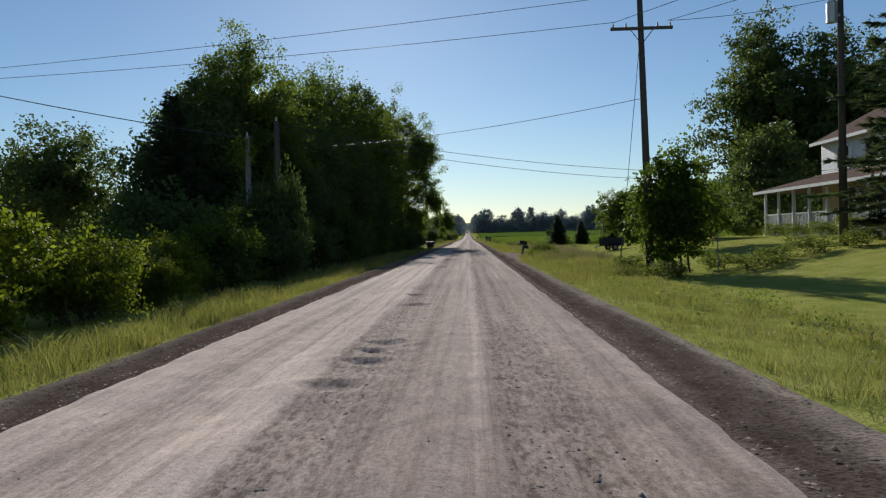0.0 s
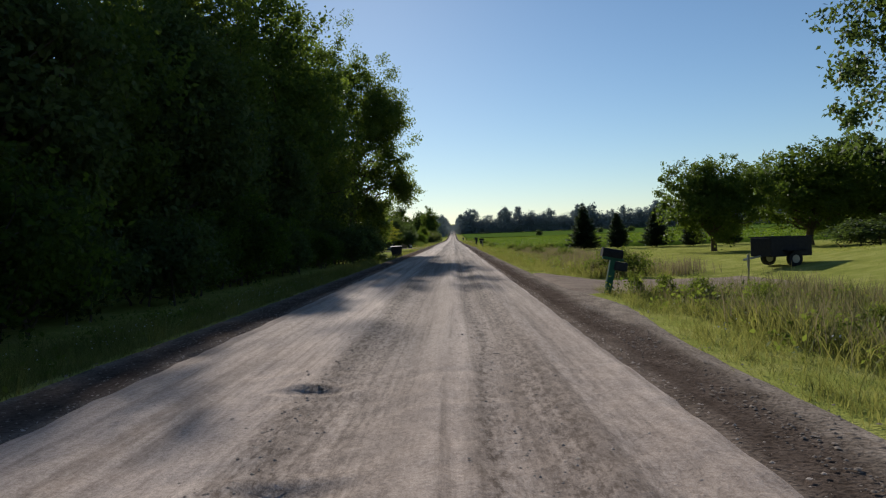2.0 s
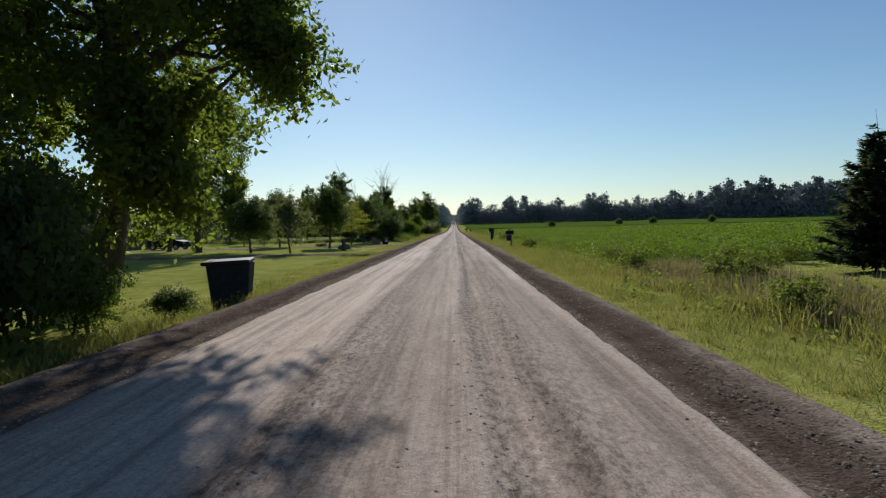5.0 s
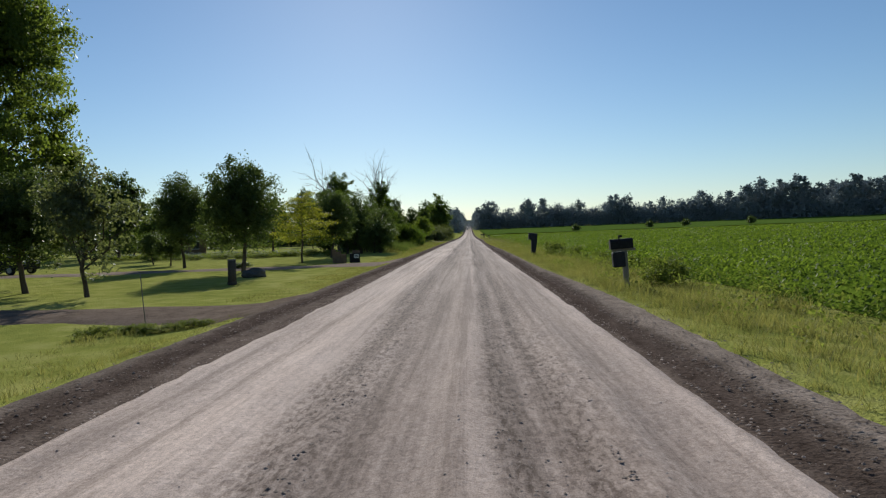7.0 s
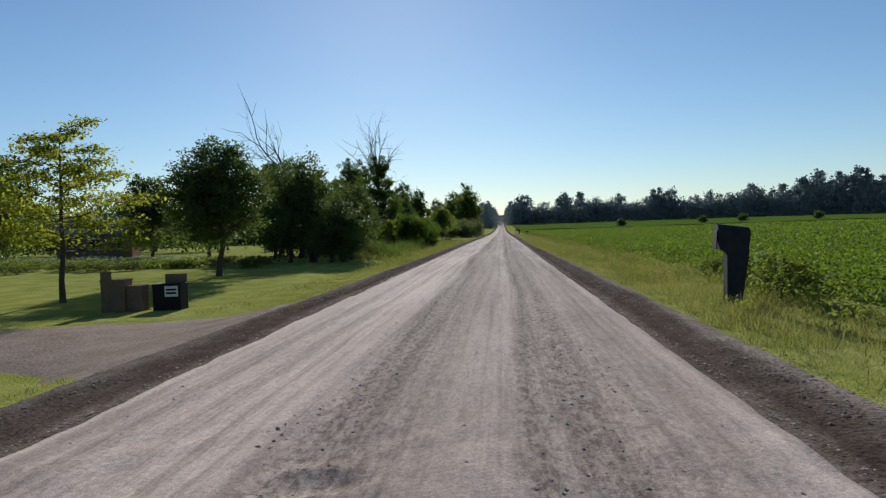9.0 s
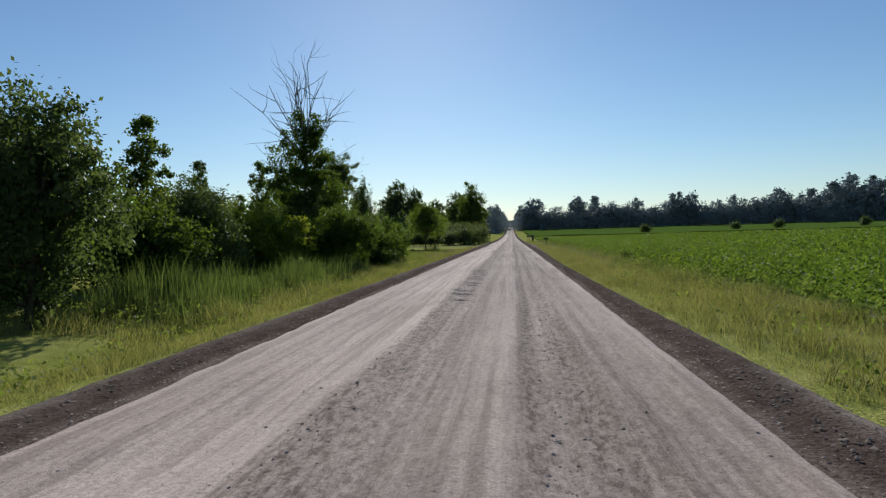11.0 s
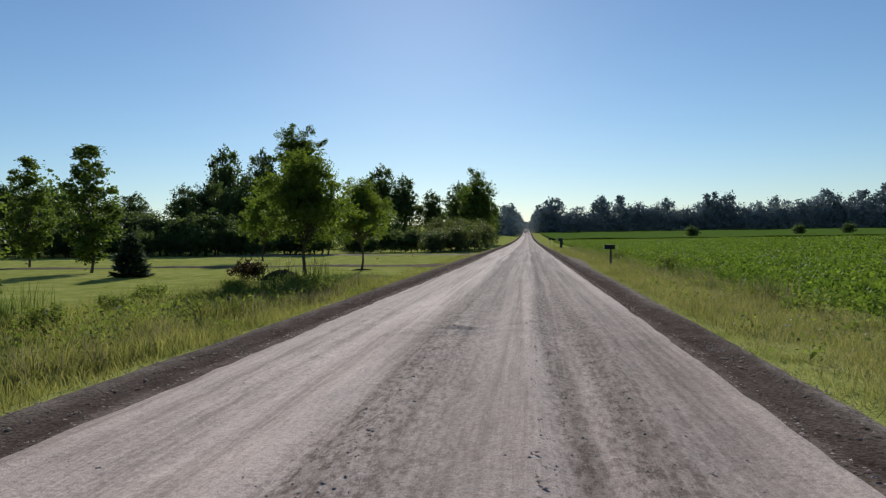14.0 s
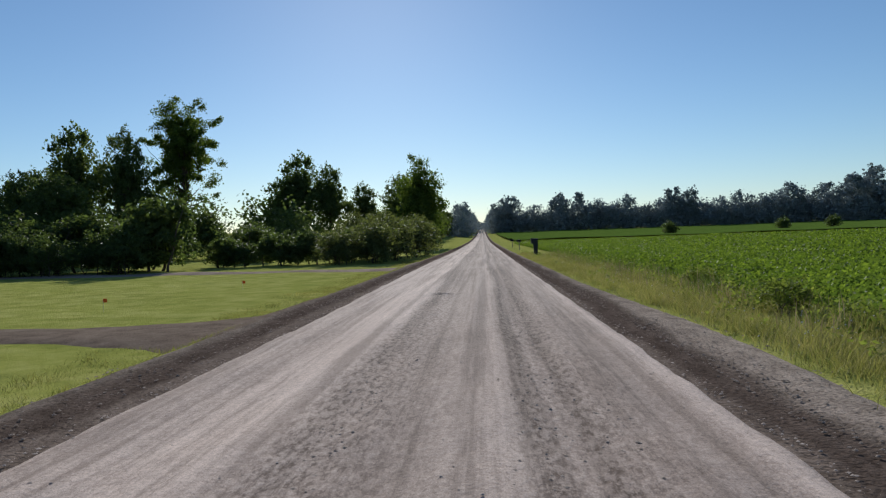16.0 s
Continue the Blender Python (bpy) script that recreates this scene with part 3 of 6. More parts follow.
# ---- grasses ----
def blades(name, xy, height, width, mat, label, category="grass", lean=0.7, seed=1, base=None, thin=False):
    """Grass blades that bend over, as one body of stuff."""
    r = np.random.default_rng(seed)
    n = len(xy)
    h = height * (0.35 + 0.6 * r.random(n) + 0.35 * (0.5 + 0.5 * wobble(xy[:, 0], xy[:, 1], 0.8)))
    h = h * (1.0 + 0.4 * wobble(xy[:, 0] * 0.8 + 3, xy[:, 1] * 0.45, 0.8)) if height > 0.12 else h
    mown = ((xy[:, 1] > 110) & (xy[:, 1] < 182)) | (xy[:, 1] > 262)
    h = np.where(mown & (xy[:, 0] < -4) & (height < 0.3), h * 0.5, h)
    w = width * (0.7 + 0.6 * r.random(n))
    ang, ang2 = r.random(n) * 2 * np.pi, r.random(n) * 2 * np.pi
    side = np.stack([np.cos(ang), np.sin(ang), np.zeros(n)], -1) * w[:, None] / 2
    bend = np.stack([np.cos(ang2), np.sin(ang2), np.zeros(n)], -1) * (h * lean * (0.3 + r.random(n)))[:, None]
    z = (ground_z(xy[:, 0], xy[:, 1]) if base is None else base) - 0.03
    p = np.concatenate([xy, z[:, None]], 1)
    up = np.zeros((n, 3))
    up[:, 2] = h
    if thin:
        V = np.stack([p - side, p + side, p + bend + up], 1).reshape(-1, 3)
        F = [np.arange(3 * n).reshape(n, 3)]
    else:
        m = p + bend * 0.35 + up * 0.6
        V = np.stack([p - side, p + side, m + side * 0.8, m - side * 0.8, p + bend + up * 0.97], 1).reshape(-1, 3)
        k = np.arange(n)[:, None] * 5
        F = [k + np.array([[0, 1, 2, 3]]), k + np.array([[3, 2, 4]])]
    return tagged(new(name, mesh_of(name, V, F, mat)), label, category, kind="stuff")


def tufted(seed, n, x0, x1, y0, y1, tuft=14, spread=0.12, keep=None):
    """Places for blades, gathered in tufts."""
    r = np.random.default_rng(seed)
    k = n // tuft + 1
    y = y0 + (y1 - y0) * r.random(k)
    a = x0(y) if callable(x0) else x0
    b = x1(y) if callable(x1) else x1
    x = a + (b - a) * r.random(k)
    xy = np.repeat(np.stack([x, y], -1), tuft, 0) + r.normal(size=(k * tuft, 2)) * spread
    for lo, hi, y_lo, y_hi in DRIVES:
        xy = xy[~((xy[:, 0] > lo) & (xy[:, 0] < hi) & (xy[:, 1] > y_lo) & (xy[:, 1] < y_hi))]
    return xy if keep is None else xy[keep(xy[:, 0], xy[:, 1])]


DRIVES = [(2, 12, 51.6, 58.8), (2, 3.5, 48.5, 61.5), (-50, -4, 131.2, 136.6), (-50, -4, 159.0, 163.4), (-7.5, -4, 157.0, 165.2), (-50, -4, 279.7, 283.6), (-30, -4, 309.5, 318)]

blades("fine_grass_right", tufted(111, 160000, lambda y: right_grass(y) + 0.05, 6.6, 1, 330, 9, 0.13), 0.22, 0.011, MAT_GRASS, "fine green grass of the verge beside the road", seed=21, thin=True, lean=0.9)
blades("fine_grass_left", tufted(112, 130000, lambda y: left_grass(y) - 0.05, lambda y: -7.0 + 0 * y, 3, 330, 9, 0.13), 0.19, 0.011, MAT_GRASS, "fine green grass of the verge along the shoulder", seed=22, thin=True, lean=0.9)
blades("verge_grass_right", tufted(11, 60000, lambda y: right_grass(y) + 0.05, 6.3, 1, 330), 0.27, 0.008, MAT_GRASS, "tall sunlit green verge grass beside the gravel road")
blades("verge_grass_left", tufted(12, 42000, lambda y: left_grass(y) - 0.05, lambda y: -7.2 + 0 * y, 3, 330), 0.24, 0.012, MAT_GRASS, "green verge grass along the road shoulder", seed=2)
blades("verge_fringe", np.concatenate([tufted(13, 20000, lambda y: right_grass(y) - 0.1, lambda y: right_grass(y) + 0.3, 1, 320, 10, 0.06),
                                       tufted(14, 20000, lambda y: left_grass(y) - 0.3, lambda y: left_grass(y) + 0.1, 1, 320, 10, 0.06)]),
       0.14, 0.008, MAT_GRASS, "short grass creeping over the shoulder's edge", seed=3)
blades("seed_grass", np.concatenate([tufted(15, 15000, 5.4, 9.5, 59.5, 108, 40, 0.42), tufted(118, 2600, 4.8, 8.0, 40, 50.5, 30, 0.35), tufted(16, 1600, 4.6, 6.6, 222, 330, 9, 0.2),
                                     tufted(18, 900, -6.9, -5.6, 236, 262, 8, 0.15)]),
       0.56, 0.016, MAT_DRY, "dry brown seed heads of tall roadside grass", seed=4, lean=0.25)
blades("dry_grass", tufted(30, 46000, lambda y: right_grass(y) + 0.15, 6.3, 214, 330, 16, 0.2), 0.24, 0.007, MAT_STRAW, "soft mat of half-dry yellow verge grass", seed=10, lean=1.1)
blades("meadow_grass", np.concatenate([tufted(19, 24000, 4.8, 8.0, 56, 110, 16, 0.16), tufted(20, 15000, 4.3, 8.2, 28, 50.5, 16, 0.2), tufted(21, 9000, -7.5, -5.3, 236, 262, 16, 0.16)]),
       0.42, 0.014, MAT_GRASS, "knee-high green meadow grass and weeds", seed=5)
blades("tussock_grass", np.concatenate([tufted(125, 15000, lambda y: right_grass(y) + 0.5, 6.4, 100, 330, 55, 0.17), tufted(128, 12000, lambda y: right_grass(y) + 0.3, 6.6, 180, 222, 30, 0.2), tufted(126, 5000, -7.0, lambda y: left_grass(y) - 0.3, 186, 262, 50, 0.17)]),
       0.36, 0.009, MAT_GRASS, "taller tussocks standing out of the verge grass", seed=15, lean=0.75)
blades("field_edge_grass", tufted(127, 11000, 5.3, 6.9, 184, 325, 45, 0.2), 0.4, 0.011, MAT_REED, "rank dark grass along the edge of the bean field", seed=16, lean=0.6)
blades("roadside_stalks", tufted(119, 4500, 4.6, 8.4, 40, 51.2, 34, 0.3), 0.62, 0.010, MAT_STALK, "tall wispy grey-green weeds by the driveway", seed=13, lean=0.35)
blades("wood_edge_grass", tufted(120, 22000, -6.8, lambda y: left_grass(y) - 0.15, 3, 99, 20, 0.14), 0.42, 0.009, MAT_GRASS, "tall ragged grass between the road and the wood", seed=14, lean=0.7)
blades("lawn_left", np.concatenate([tufted(22, 60000, -17, -5.6, 108, 182, 6, 0.1), tufted(23, 70000, -19, -5.6, 248, 330, 6, 0.1)]),
       0.06, 0.014, MAT_LAWN_BLADE, "mown green lawn in morning light", seed=6, thin=True)
blades("lawn_right", np.concatenate([tufted(24, 100000, 6.0, 26, 4, 108, 6, 0.1)]),
       0.08, 0.014, MAT_LAWN_BLADE, "mown green lawn before the farmhouse", seed=7, thin=True)
blades("cattails", np.concatenate([tufted(25, 3800, -10.2, -7.2, 199, 219, 42, 0.28), tufted(26, 900, -12.6, -11.2, 245.5, 248.5, 22, 0.25), tufted(27, 300, -8.9, -7.6, 255, 262, 6, 0.2)]),
       1.1, 0.019, MAT_REED, "stand of green cattail leaves in the ditch", "reeds", 0.26, 8)
blades("ditch_grass", np.concatenate([tufted(28, 11000, -10.0, -6.2, 196, 226, 30, 0.25), tufted(29, 9000, -12, -6.5, 240, 262, 14, 0.25)]),
       0.5, 0.012, MAT_GRASS, "rank green grass along the ditch", seed=9, lean=0.6)


def weed_leaves(name, xy, low, high, size, seed, label):
    """Broad leaves of low weeds between the grasses, as one body of stuff."""
    r = np.random.default_rng(seed)
    n = len(xy)
    z = ground_z(xy[:, 0], xy[:, 1]) + low + (high - low) * r.random(n)
    V, F = leaves(r, np.concatenate([xy, z[:, None]], 1), size * (0.6 + 0.8 * r.random(n)), up=0.8, long=1.5)
    return tagged(new(name, mesh_of(name, V, F, MAT_WEED)), label, "weeds", kind="stuff")


weed_leaves("verge_weeds_right", tufted(41, 16000, lambda y: right_grass(y) + 0.3, 6.8, 1, 330, 30, 0.16), 0.03, 0.3, 0.05, 41, "broad-leaved weeds among the verge grass")
weed_leaves("verge_weeds_left", tufted(42, 14000, -7.4, lambda y: left_grass(y) - 0.2, 3, 330, 30, 0.16, lambda x, y: ~(((y > 110) & (y < 182)) | (y > 262))), 0.03, 0.28, 0.05, 42, "broad-leaved weeds among the verge grass")
weed_leaves("ditch_weeds", np.concatenate([tufted(43, 7000, -9.5, -6.4, 236, 262, 40, 0.22), tufted(44, 3500, 4.4, 8.5, 58, 112, 30, 0.22), tufted(45, 900, 3.9, 7.0, 42, 50.5, 30, 0.2), tufted(46, 7000, 5.2, 7.2, 112, 185, 40, 0.2), tufted(48, 9000, 5.4, 7.2, 185, 325, 45, 0.2), tufted(47, 6000, -11, -7, 197, 220, 30, 0.25)]),
            0.03, 0.5, 0.055, 43, "tall broad-leaved weeds in the ditch")

rw = np.random.default_rng(64)
fxy = np.concatenate([tufted(121, 1500, lambda y: right_grass(y) + 0.2, 6.4, 180, 330, 4, 0.3), tufted(122, 500, lambda y: right_grass(y) + 0.3, 6.4, 1, 112, 4, 0.3), tufted(123, 900, -7.0, lambda y: left_grass(y) - 0.2, 4, 60, 4, 0.3), tufted(124, 500, -8.5, lambda y: left_grass(y) - 0.3, 190, 262, 4, 0.3)])
fz = ground_z(fxy[:, 0], fxy[:, 1]) + 0.12 + 0.24 * rw.random(len(fxy))
tagged(new("verge_flowers", mesh_of("verge_flowers", *leaves(rw, np.concatenate([fxy, fz[:, None]], 1), 0.026 * (0.6 + 0.8 * rw.random(len(fxy))), up=1.2, long=1.0), MAT_FLOWER)),
       "small pale flower heads in the verge grass", "flowers", kind="stuff")


# ---- crop field ----
def crop(name, n, x0, x1, y0, y1, size, low, high, seed, label):
    r = np.random.default_rng(seed)
    x = x0 + (x1 - x0) * r.random(n) ** 1.4
    y = y0 + (y1 - y0) * r.random(n)
    row = np.round(x / 0.76) * 0.76
    x = np.where(x < 30, row + r.normal(size=n) * 0.19, x)
    z = ground_z(x, y) + low + (high - low) * r.random(n) ** 0.6 + 0.07 * wobble(x, y, 1.4)
    V, F = leaves(r, np.stack([x, y, z], -1), size * (0.7 + 0.6 * r.random(n)), up=0.9, long=1.6)
    return tagged(new(name, mesh_of(name, V, F, MAT_CROP)), label, "crop", kind="stuff")


fx = steps((6.9, 30, 0.38), (30, 120, 3), (120, 420, 20))
fy = steps((112, 345, 0.9), (345, 440, 4))
tagged(new("crop_floor", mesh_of("crop_floor", *sheet(fx, fy, lambda x, y: ground_z(x, y) + (0.42 + 0.10 * np.cos(x * 2 * np.pi / 0.76) * (x < 30) + 0.08 * wobble(x, y, 0.9)) * smooth_step(x, 6.8, 7.6) * smooth_step(y, 112, 113.5) * (1 - smooth_step(y, 434, 438))), MAT_SOIL, True)),
       "shaded inner leaves of the bean crop", "crop", kind="stuff")
crop("bean_crop_edge", 170000, 6.6, 16, 112, 420, 0.066, 0.15, 0.72, 31, "broad-leaved green bean crop beside the road")
crop("bean_crop_middle", 100000, 15, 55, 112, 430, 0.13, 0.40, 0.60, 32, "broad-leaved green bean crop")
crop("bean_crop_far", 60000, 50, 330, 112, 435, 0.36, 0.40, 0.54, 33, "far rows of the green bean crop")

tagged(new("far_field", mesh_of("far_field", *sheet(steps((8, 420, 12)), steps((446, 738, 8)), lambda x, y: ground_z(x, y) + 0.7 + 0.2 * wobble(x, y, 9)), MAT_FAR_FIELD, True)),
       "far green field before the woods", "field", kind="structure")


# ---- trees and shrubs ----
def crown_points(r, n, clumps, width, bottom, top, clump, lobes=0.25, shape=1.0, hollow=0.4):
    """Leaf places gathered in clumps within an uneven egg."""
    clumps, clump, lobes = int(clumps * 2.6), clump * 0.85, lobes * 0.75
    d = r.normal(size=(clumps, 3))
    d /= np.linalg.norm(d, axis=1)[:, None]
    ph = r.random(4) * 6.28
    az = np.arctan2(d[:, 1], d[:, 0])
    uneven = 1 + lobes * (np.sin(2 * az + ph[0]) * 0.5 + np.sin(3 * az + 4 * d[:, 2] + ph[1]) + 0.6 * np.sin(5 * az - 6 * d[:, 2] + ph[2])) * 0.6
    rad = (hollow + (1 - hollow) * r.random(clumps) ** 0.45) * uneven * max(0.8, 1 - 0.95 * clump / width)
    h = (top - bottom) / 2
    c = np.stack([d[:, 0] * width / 2, d[:, 1] * width / 2, d[:, 2] * h], -1) * rad[:, None]
    if width < 0.55 * (top - bottom):
        q = 2 * r.random(clumps) - 1
        ring = np.sqrt(1 - q * q) / (np.hypot(d[:, 0], d[:, 1]) + 1e-6)
        c[:, :2] *= ring[:, None]
        c[:, 2] = q * h
    taper = 1 - 0.35 * shape * np.clip(c[:, 2] / h, -1, 1)
    c[:, :2] *= np.clip(taper, 0.3, 1.25)[:, None]
    c[:, 2] += bottom + h
    c[:, 2] = np.maximum(c[:, 2], bottom * 0.7 + 0.1)
    k = r.integers(0, clumps, n)
    size = clump * (0.6 + 0.8 * r.random(clumps))[k]
    way = d * 0.9 + r.normal(size=(clumps, 3)) * 0.55 + np.array([0, 0, 0.35])
    way /= np.linalg.norm(way, axis=1)[:, None]
    along = (1.9 * r.random(n) - 0.95)[:, None]
    off = r.normal(size=(n, 3)) * (0.33 * (1.15 - 0.55 * along)) * np.array([1, 1, 0.7])
    ball = r.normal(size=(n, 3))
    ball *= (r.random(n) ** 0.4 / np.linalg.norm(ball, axis=1) * 0.85)[:, None]
    off = np.where(r.random((n, 1)) < 0.5, way[k] * along + off, ball * np.array([1, 1, 0.75])) * size[:, None]
    return c, c[k] + off, d[k]


def trunk_lines(r, centres, height, radius, fork, limbs, lean=0.03):
    """A trunk that bends a little, and limbs to some of the clumps."""
    top = np.array([r.normal() * lean * height, r.normal() * lean * height, height * 0.86])
    spine = bent(r, (0, 0, -0.25), top, 8, 0.018)
    lines = [(spine, radius * np.array([1.35, 1.0, 0.9, 0.76, 0.6, 0.45, 0.28, 0.1]))]
    pick = r.permutation(len(centres))[:limbs]
    for p in pick:
        t = np.clip(fork + (1 - fork) * (centres[p, 2] / height) * 0.75 * r.random() ** 0.5, fork, 0.9)
        q = t * 7
        i = min(int(q), 6)
        a = spine[i] + (spine[i + 1] - spine[i]) * (q - i)
        k = radius * (1 - t) * 0.55 + 0.012
        ln = bent(r, a, centres[p], 5, 0.07)
        ln[1:4, 2] += np.array([0.02, 0.03, 0.02]) * np.linalg.norm(centres[p] - a)
        lines.append((ln, k * np.array([1, 0.75, 0.5, 0.32, 0.12])))
    return lines


def tree(name, seed, height, width, bottom, n, leaf, clumps, clump, radius, mat, label, category="tree", group="", limbs=16, fork=0.25,
         at=(0, 0), shape=1.0, lobes=0.25, hollow=0.4, stems=1, bark=None, up=0.35, dense=True, boughs=()):
    """A broad-leaved tree or shrub > trunk (or stems), crown."""
    r = np.random.default_rng(seed)
    c, p, out = crown_points(r, n, clumps, width, bottom, height, clump, lobes, shape, hollow)
    ob = thing(name, (at[0], at[1], float(ground_z(*at))), label, category, group)
    for dx, dy, low, high, wide, share in boughs:
        m = int(n * share)
        bc, bp, bo = crown_points(r, m, int(clumps * share * 1.5), wide, low, high, clump, lobes, 0.0, 0.2)
        at_side = np.array([dx, dy, 0])
        c, p, out, n = np.concatenate([c, bc + at_side]), np.concatenate([p, bp + at_side]), np.concatenate([out, bo]), n + m
        limb = bent(r, (0, 0, low * 0.75), (dx, dy, (low + high) / 2), 6, 0.03)
        V, F = tubes([(limb, radius * np.array([0.5, 0.42, 0.33, 0.24, 0.15, 0.05]))])
        child("bough", mesh_of("bough", V, F, bark or MAT_BARK, True), ob)
    for s in range(stems):
        off = np.array([r.normal(), r.normal(), 0]) * (0.12 * width if stems > 1 else 0)
        mine = c[s::stems] - off
        V, F = tubes(trunk_lines(r, mine, height * (0.95 if stems > 1 else 1), radius, fork, max(3, limbs // stems), 0.03 + 0.05 * (stems > 1)))
        child("trunk" if stems == 1 else "stem", mesh_of("trunk", V + off, F, bark or MAT_BARK, True), ob)
    size = leaf * (0.65 + 0.7 * r.random(n))
    m = n // 7
    if dense:
        mid = np.array([0, 0, (bottom + height) / 2])
        inner = mid + (p[:m] - mid) * (0.25 + 0.42 * r.random((m, 1)))
        p, size, out = np.concatenate([p, inner]), np.concatenate([size, leaf * 2.2 * (0.7 + 0.6 * r.random(m))]), np.concatenate([out, out[:m]])
    V, F = leaves(r, p, size, out, up)
    child("crown", mesh_of("crown", V, F, mat), ob)
    return ob


def set_copy(ob, x, y, s=1.0, turn=0.0, wide=None, sink=0.0, label="", group=""):
    w = wide or s
    made = copy_thing(ob, pose(x, y, float(ground_z(x, y)) - sink, 0, 0, turn) @ Matrix.Diagonal((w, w, s, 1)))
    return tagged(made, label, group=group)


def spruce(name, seed, height, radius, label, at, group="", step=0.21, top_twig=0.6, lift=0.5):
    """A spruce > trunk, boughs; drooping boughs that carry short twigs of needles."""
    r = np.random.default_rng(seed)
    lines = [(bent(r, (0, 0, -0.2), (0, 0, height + top_twig * 0.4), 6, 0.006), 0.035 * height * np.array([1, .8, .6, .4, .2, .05]) / 2.2)]
    P, O, S = [], [], []
    z = 0.12 * height * 0.5
    while z < height - 0.1:
        f = 1 - z / height
        k = int(5 + 7 * f)
        reach = radius * (0.05 + 0.95 * f) * (0.62 + 0.5 * r.random(k))
        az = r.random() * 6.28 + np.arange(k) * 6.28 / k + r.normal(size=k) * 0.2
        for a, L in zip(az, reach):
            d = np.array([math.cos(a), math.sin(a), 0])
            t = np.linspace(0, 1, 5)
            zz = z + r.normal() * 0.45 * step + L * ((0.12 + lift * (1 - f)) * t - (0.62 - 0.8 * lift) * t ** 2 * f + 0.24 * t ** 3)
            ln = d[None] * (L * t)[:, None]
            ln[:, 2] = zz
            lines.append((ln, (0.012 + 0.012 * f) * np.array([1, .8, .6, .4, .15])))
            m = int(10 + 85 * L)
            u = r.random(m) ** 0.7
            q = np.stack([np.interp(u, t, ln[:, i]) for i in range(3)], -1)
            wide = 0.22 * L * (1.05 - u)
            side = np.array([-d[1], d[0], 0])
            off = r.normal(size=m) * wide * 0.8
            q += side[None] * off[:, None]
            q[:, 2] -= np.abs(off) * 0.25 + 0.04 * r.random(m)
            P.append(q)
            O.append(d[None] + side[None] * np.sign(off)[:, None] * 0.8 + r.normal(size=(m, 3)) * 0.25)
            S.append(np.full(m, 0.12 + 0.06 * f) * (0.8 + 0.5 * r.random(m)))
        z += step * (0.55 + 0.6 * f)
    P, O, S = np.concatenate(P), np.concatenate(O), np.concatenate(S)[:, None]
    O /= np.linalg.norm(O, axis=1)[:, None]
    b = np.cross(O, r.normal(size=O.shape) * 0.35 + np.array([0, 0, 1.0]))
    b /= np.linalg.norm(b, axis=1)[:, None]
    V = np.stack([P - b * S * .26, P + b * S * .26, P + O * S * 1.8 + b * S * .09, P + O * S * 1.8 - b * S * .09], 1).reshape(-1, 3)
    ob = thing(name, (at[0], at[1], float(ground_z(*at))), label, "spruce", group)
    tv, tf = tubes(lines, 5)
    child("trunk", mesh_of("trunk", tv, tf, MAT_BARK, True), ob)
    child("foliage", mesh_of("foliage", V, np.arange(len(V)).reshape(-1, 4), MAT_NEEDLE), ob)
    return ob


def bare_lines(r, a, d, length, radius, depth, out, droop=0.0):
    """Branches without leaves, forking down to twigs."""
    k = 5
    pts = [np.array(a, float)]
    d = np.array(d, float) / np.linalg.norm(d)
    for _ in range(k - 1):
        d = d + r.normal(size=3) * 0.13 + np.array([0, 0, 0.05 - droop])
        d /= np.linalg.norm(d)
        pts.append(pts[-1] + d * length / (k - 1))
    out.append((np.array(pts), radius * np.array([1, .82, .66, .5, .34 if depth else .1])))
    if depth:
        for i in range(4 if depth > 1 else 3):
            j = 1 + int(r.random() * 3.99)
            nd = d + r.normal(size=3) * 0.62
            bare_lines(r, pts[j], nd, length * (0.45 + 0.3 * r.random()), radius * 0.5, depth - 1, out, droop)


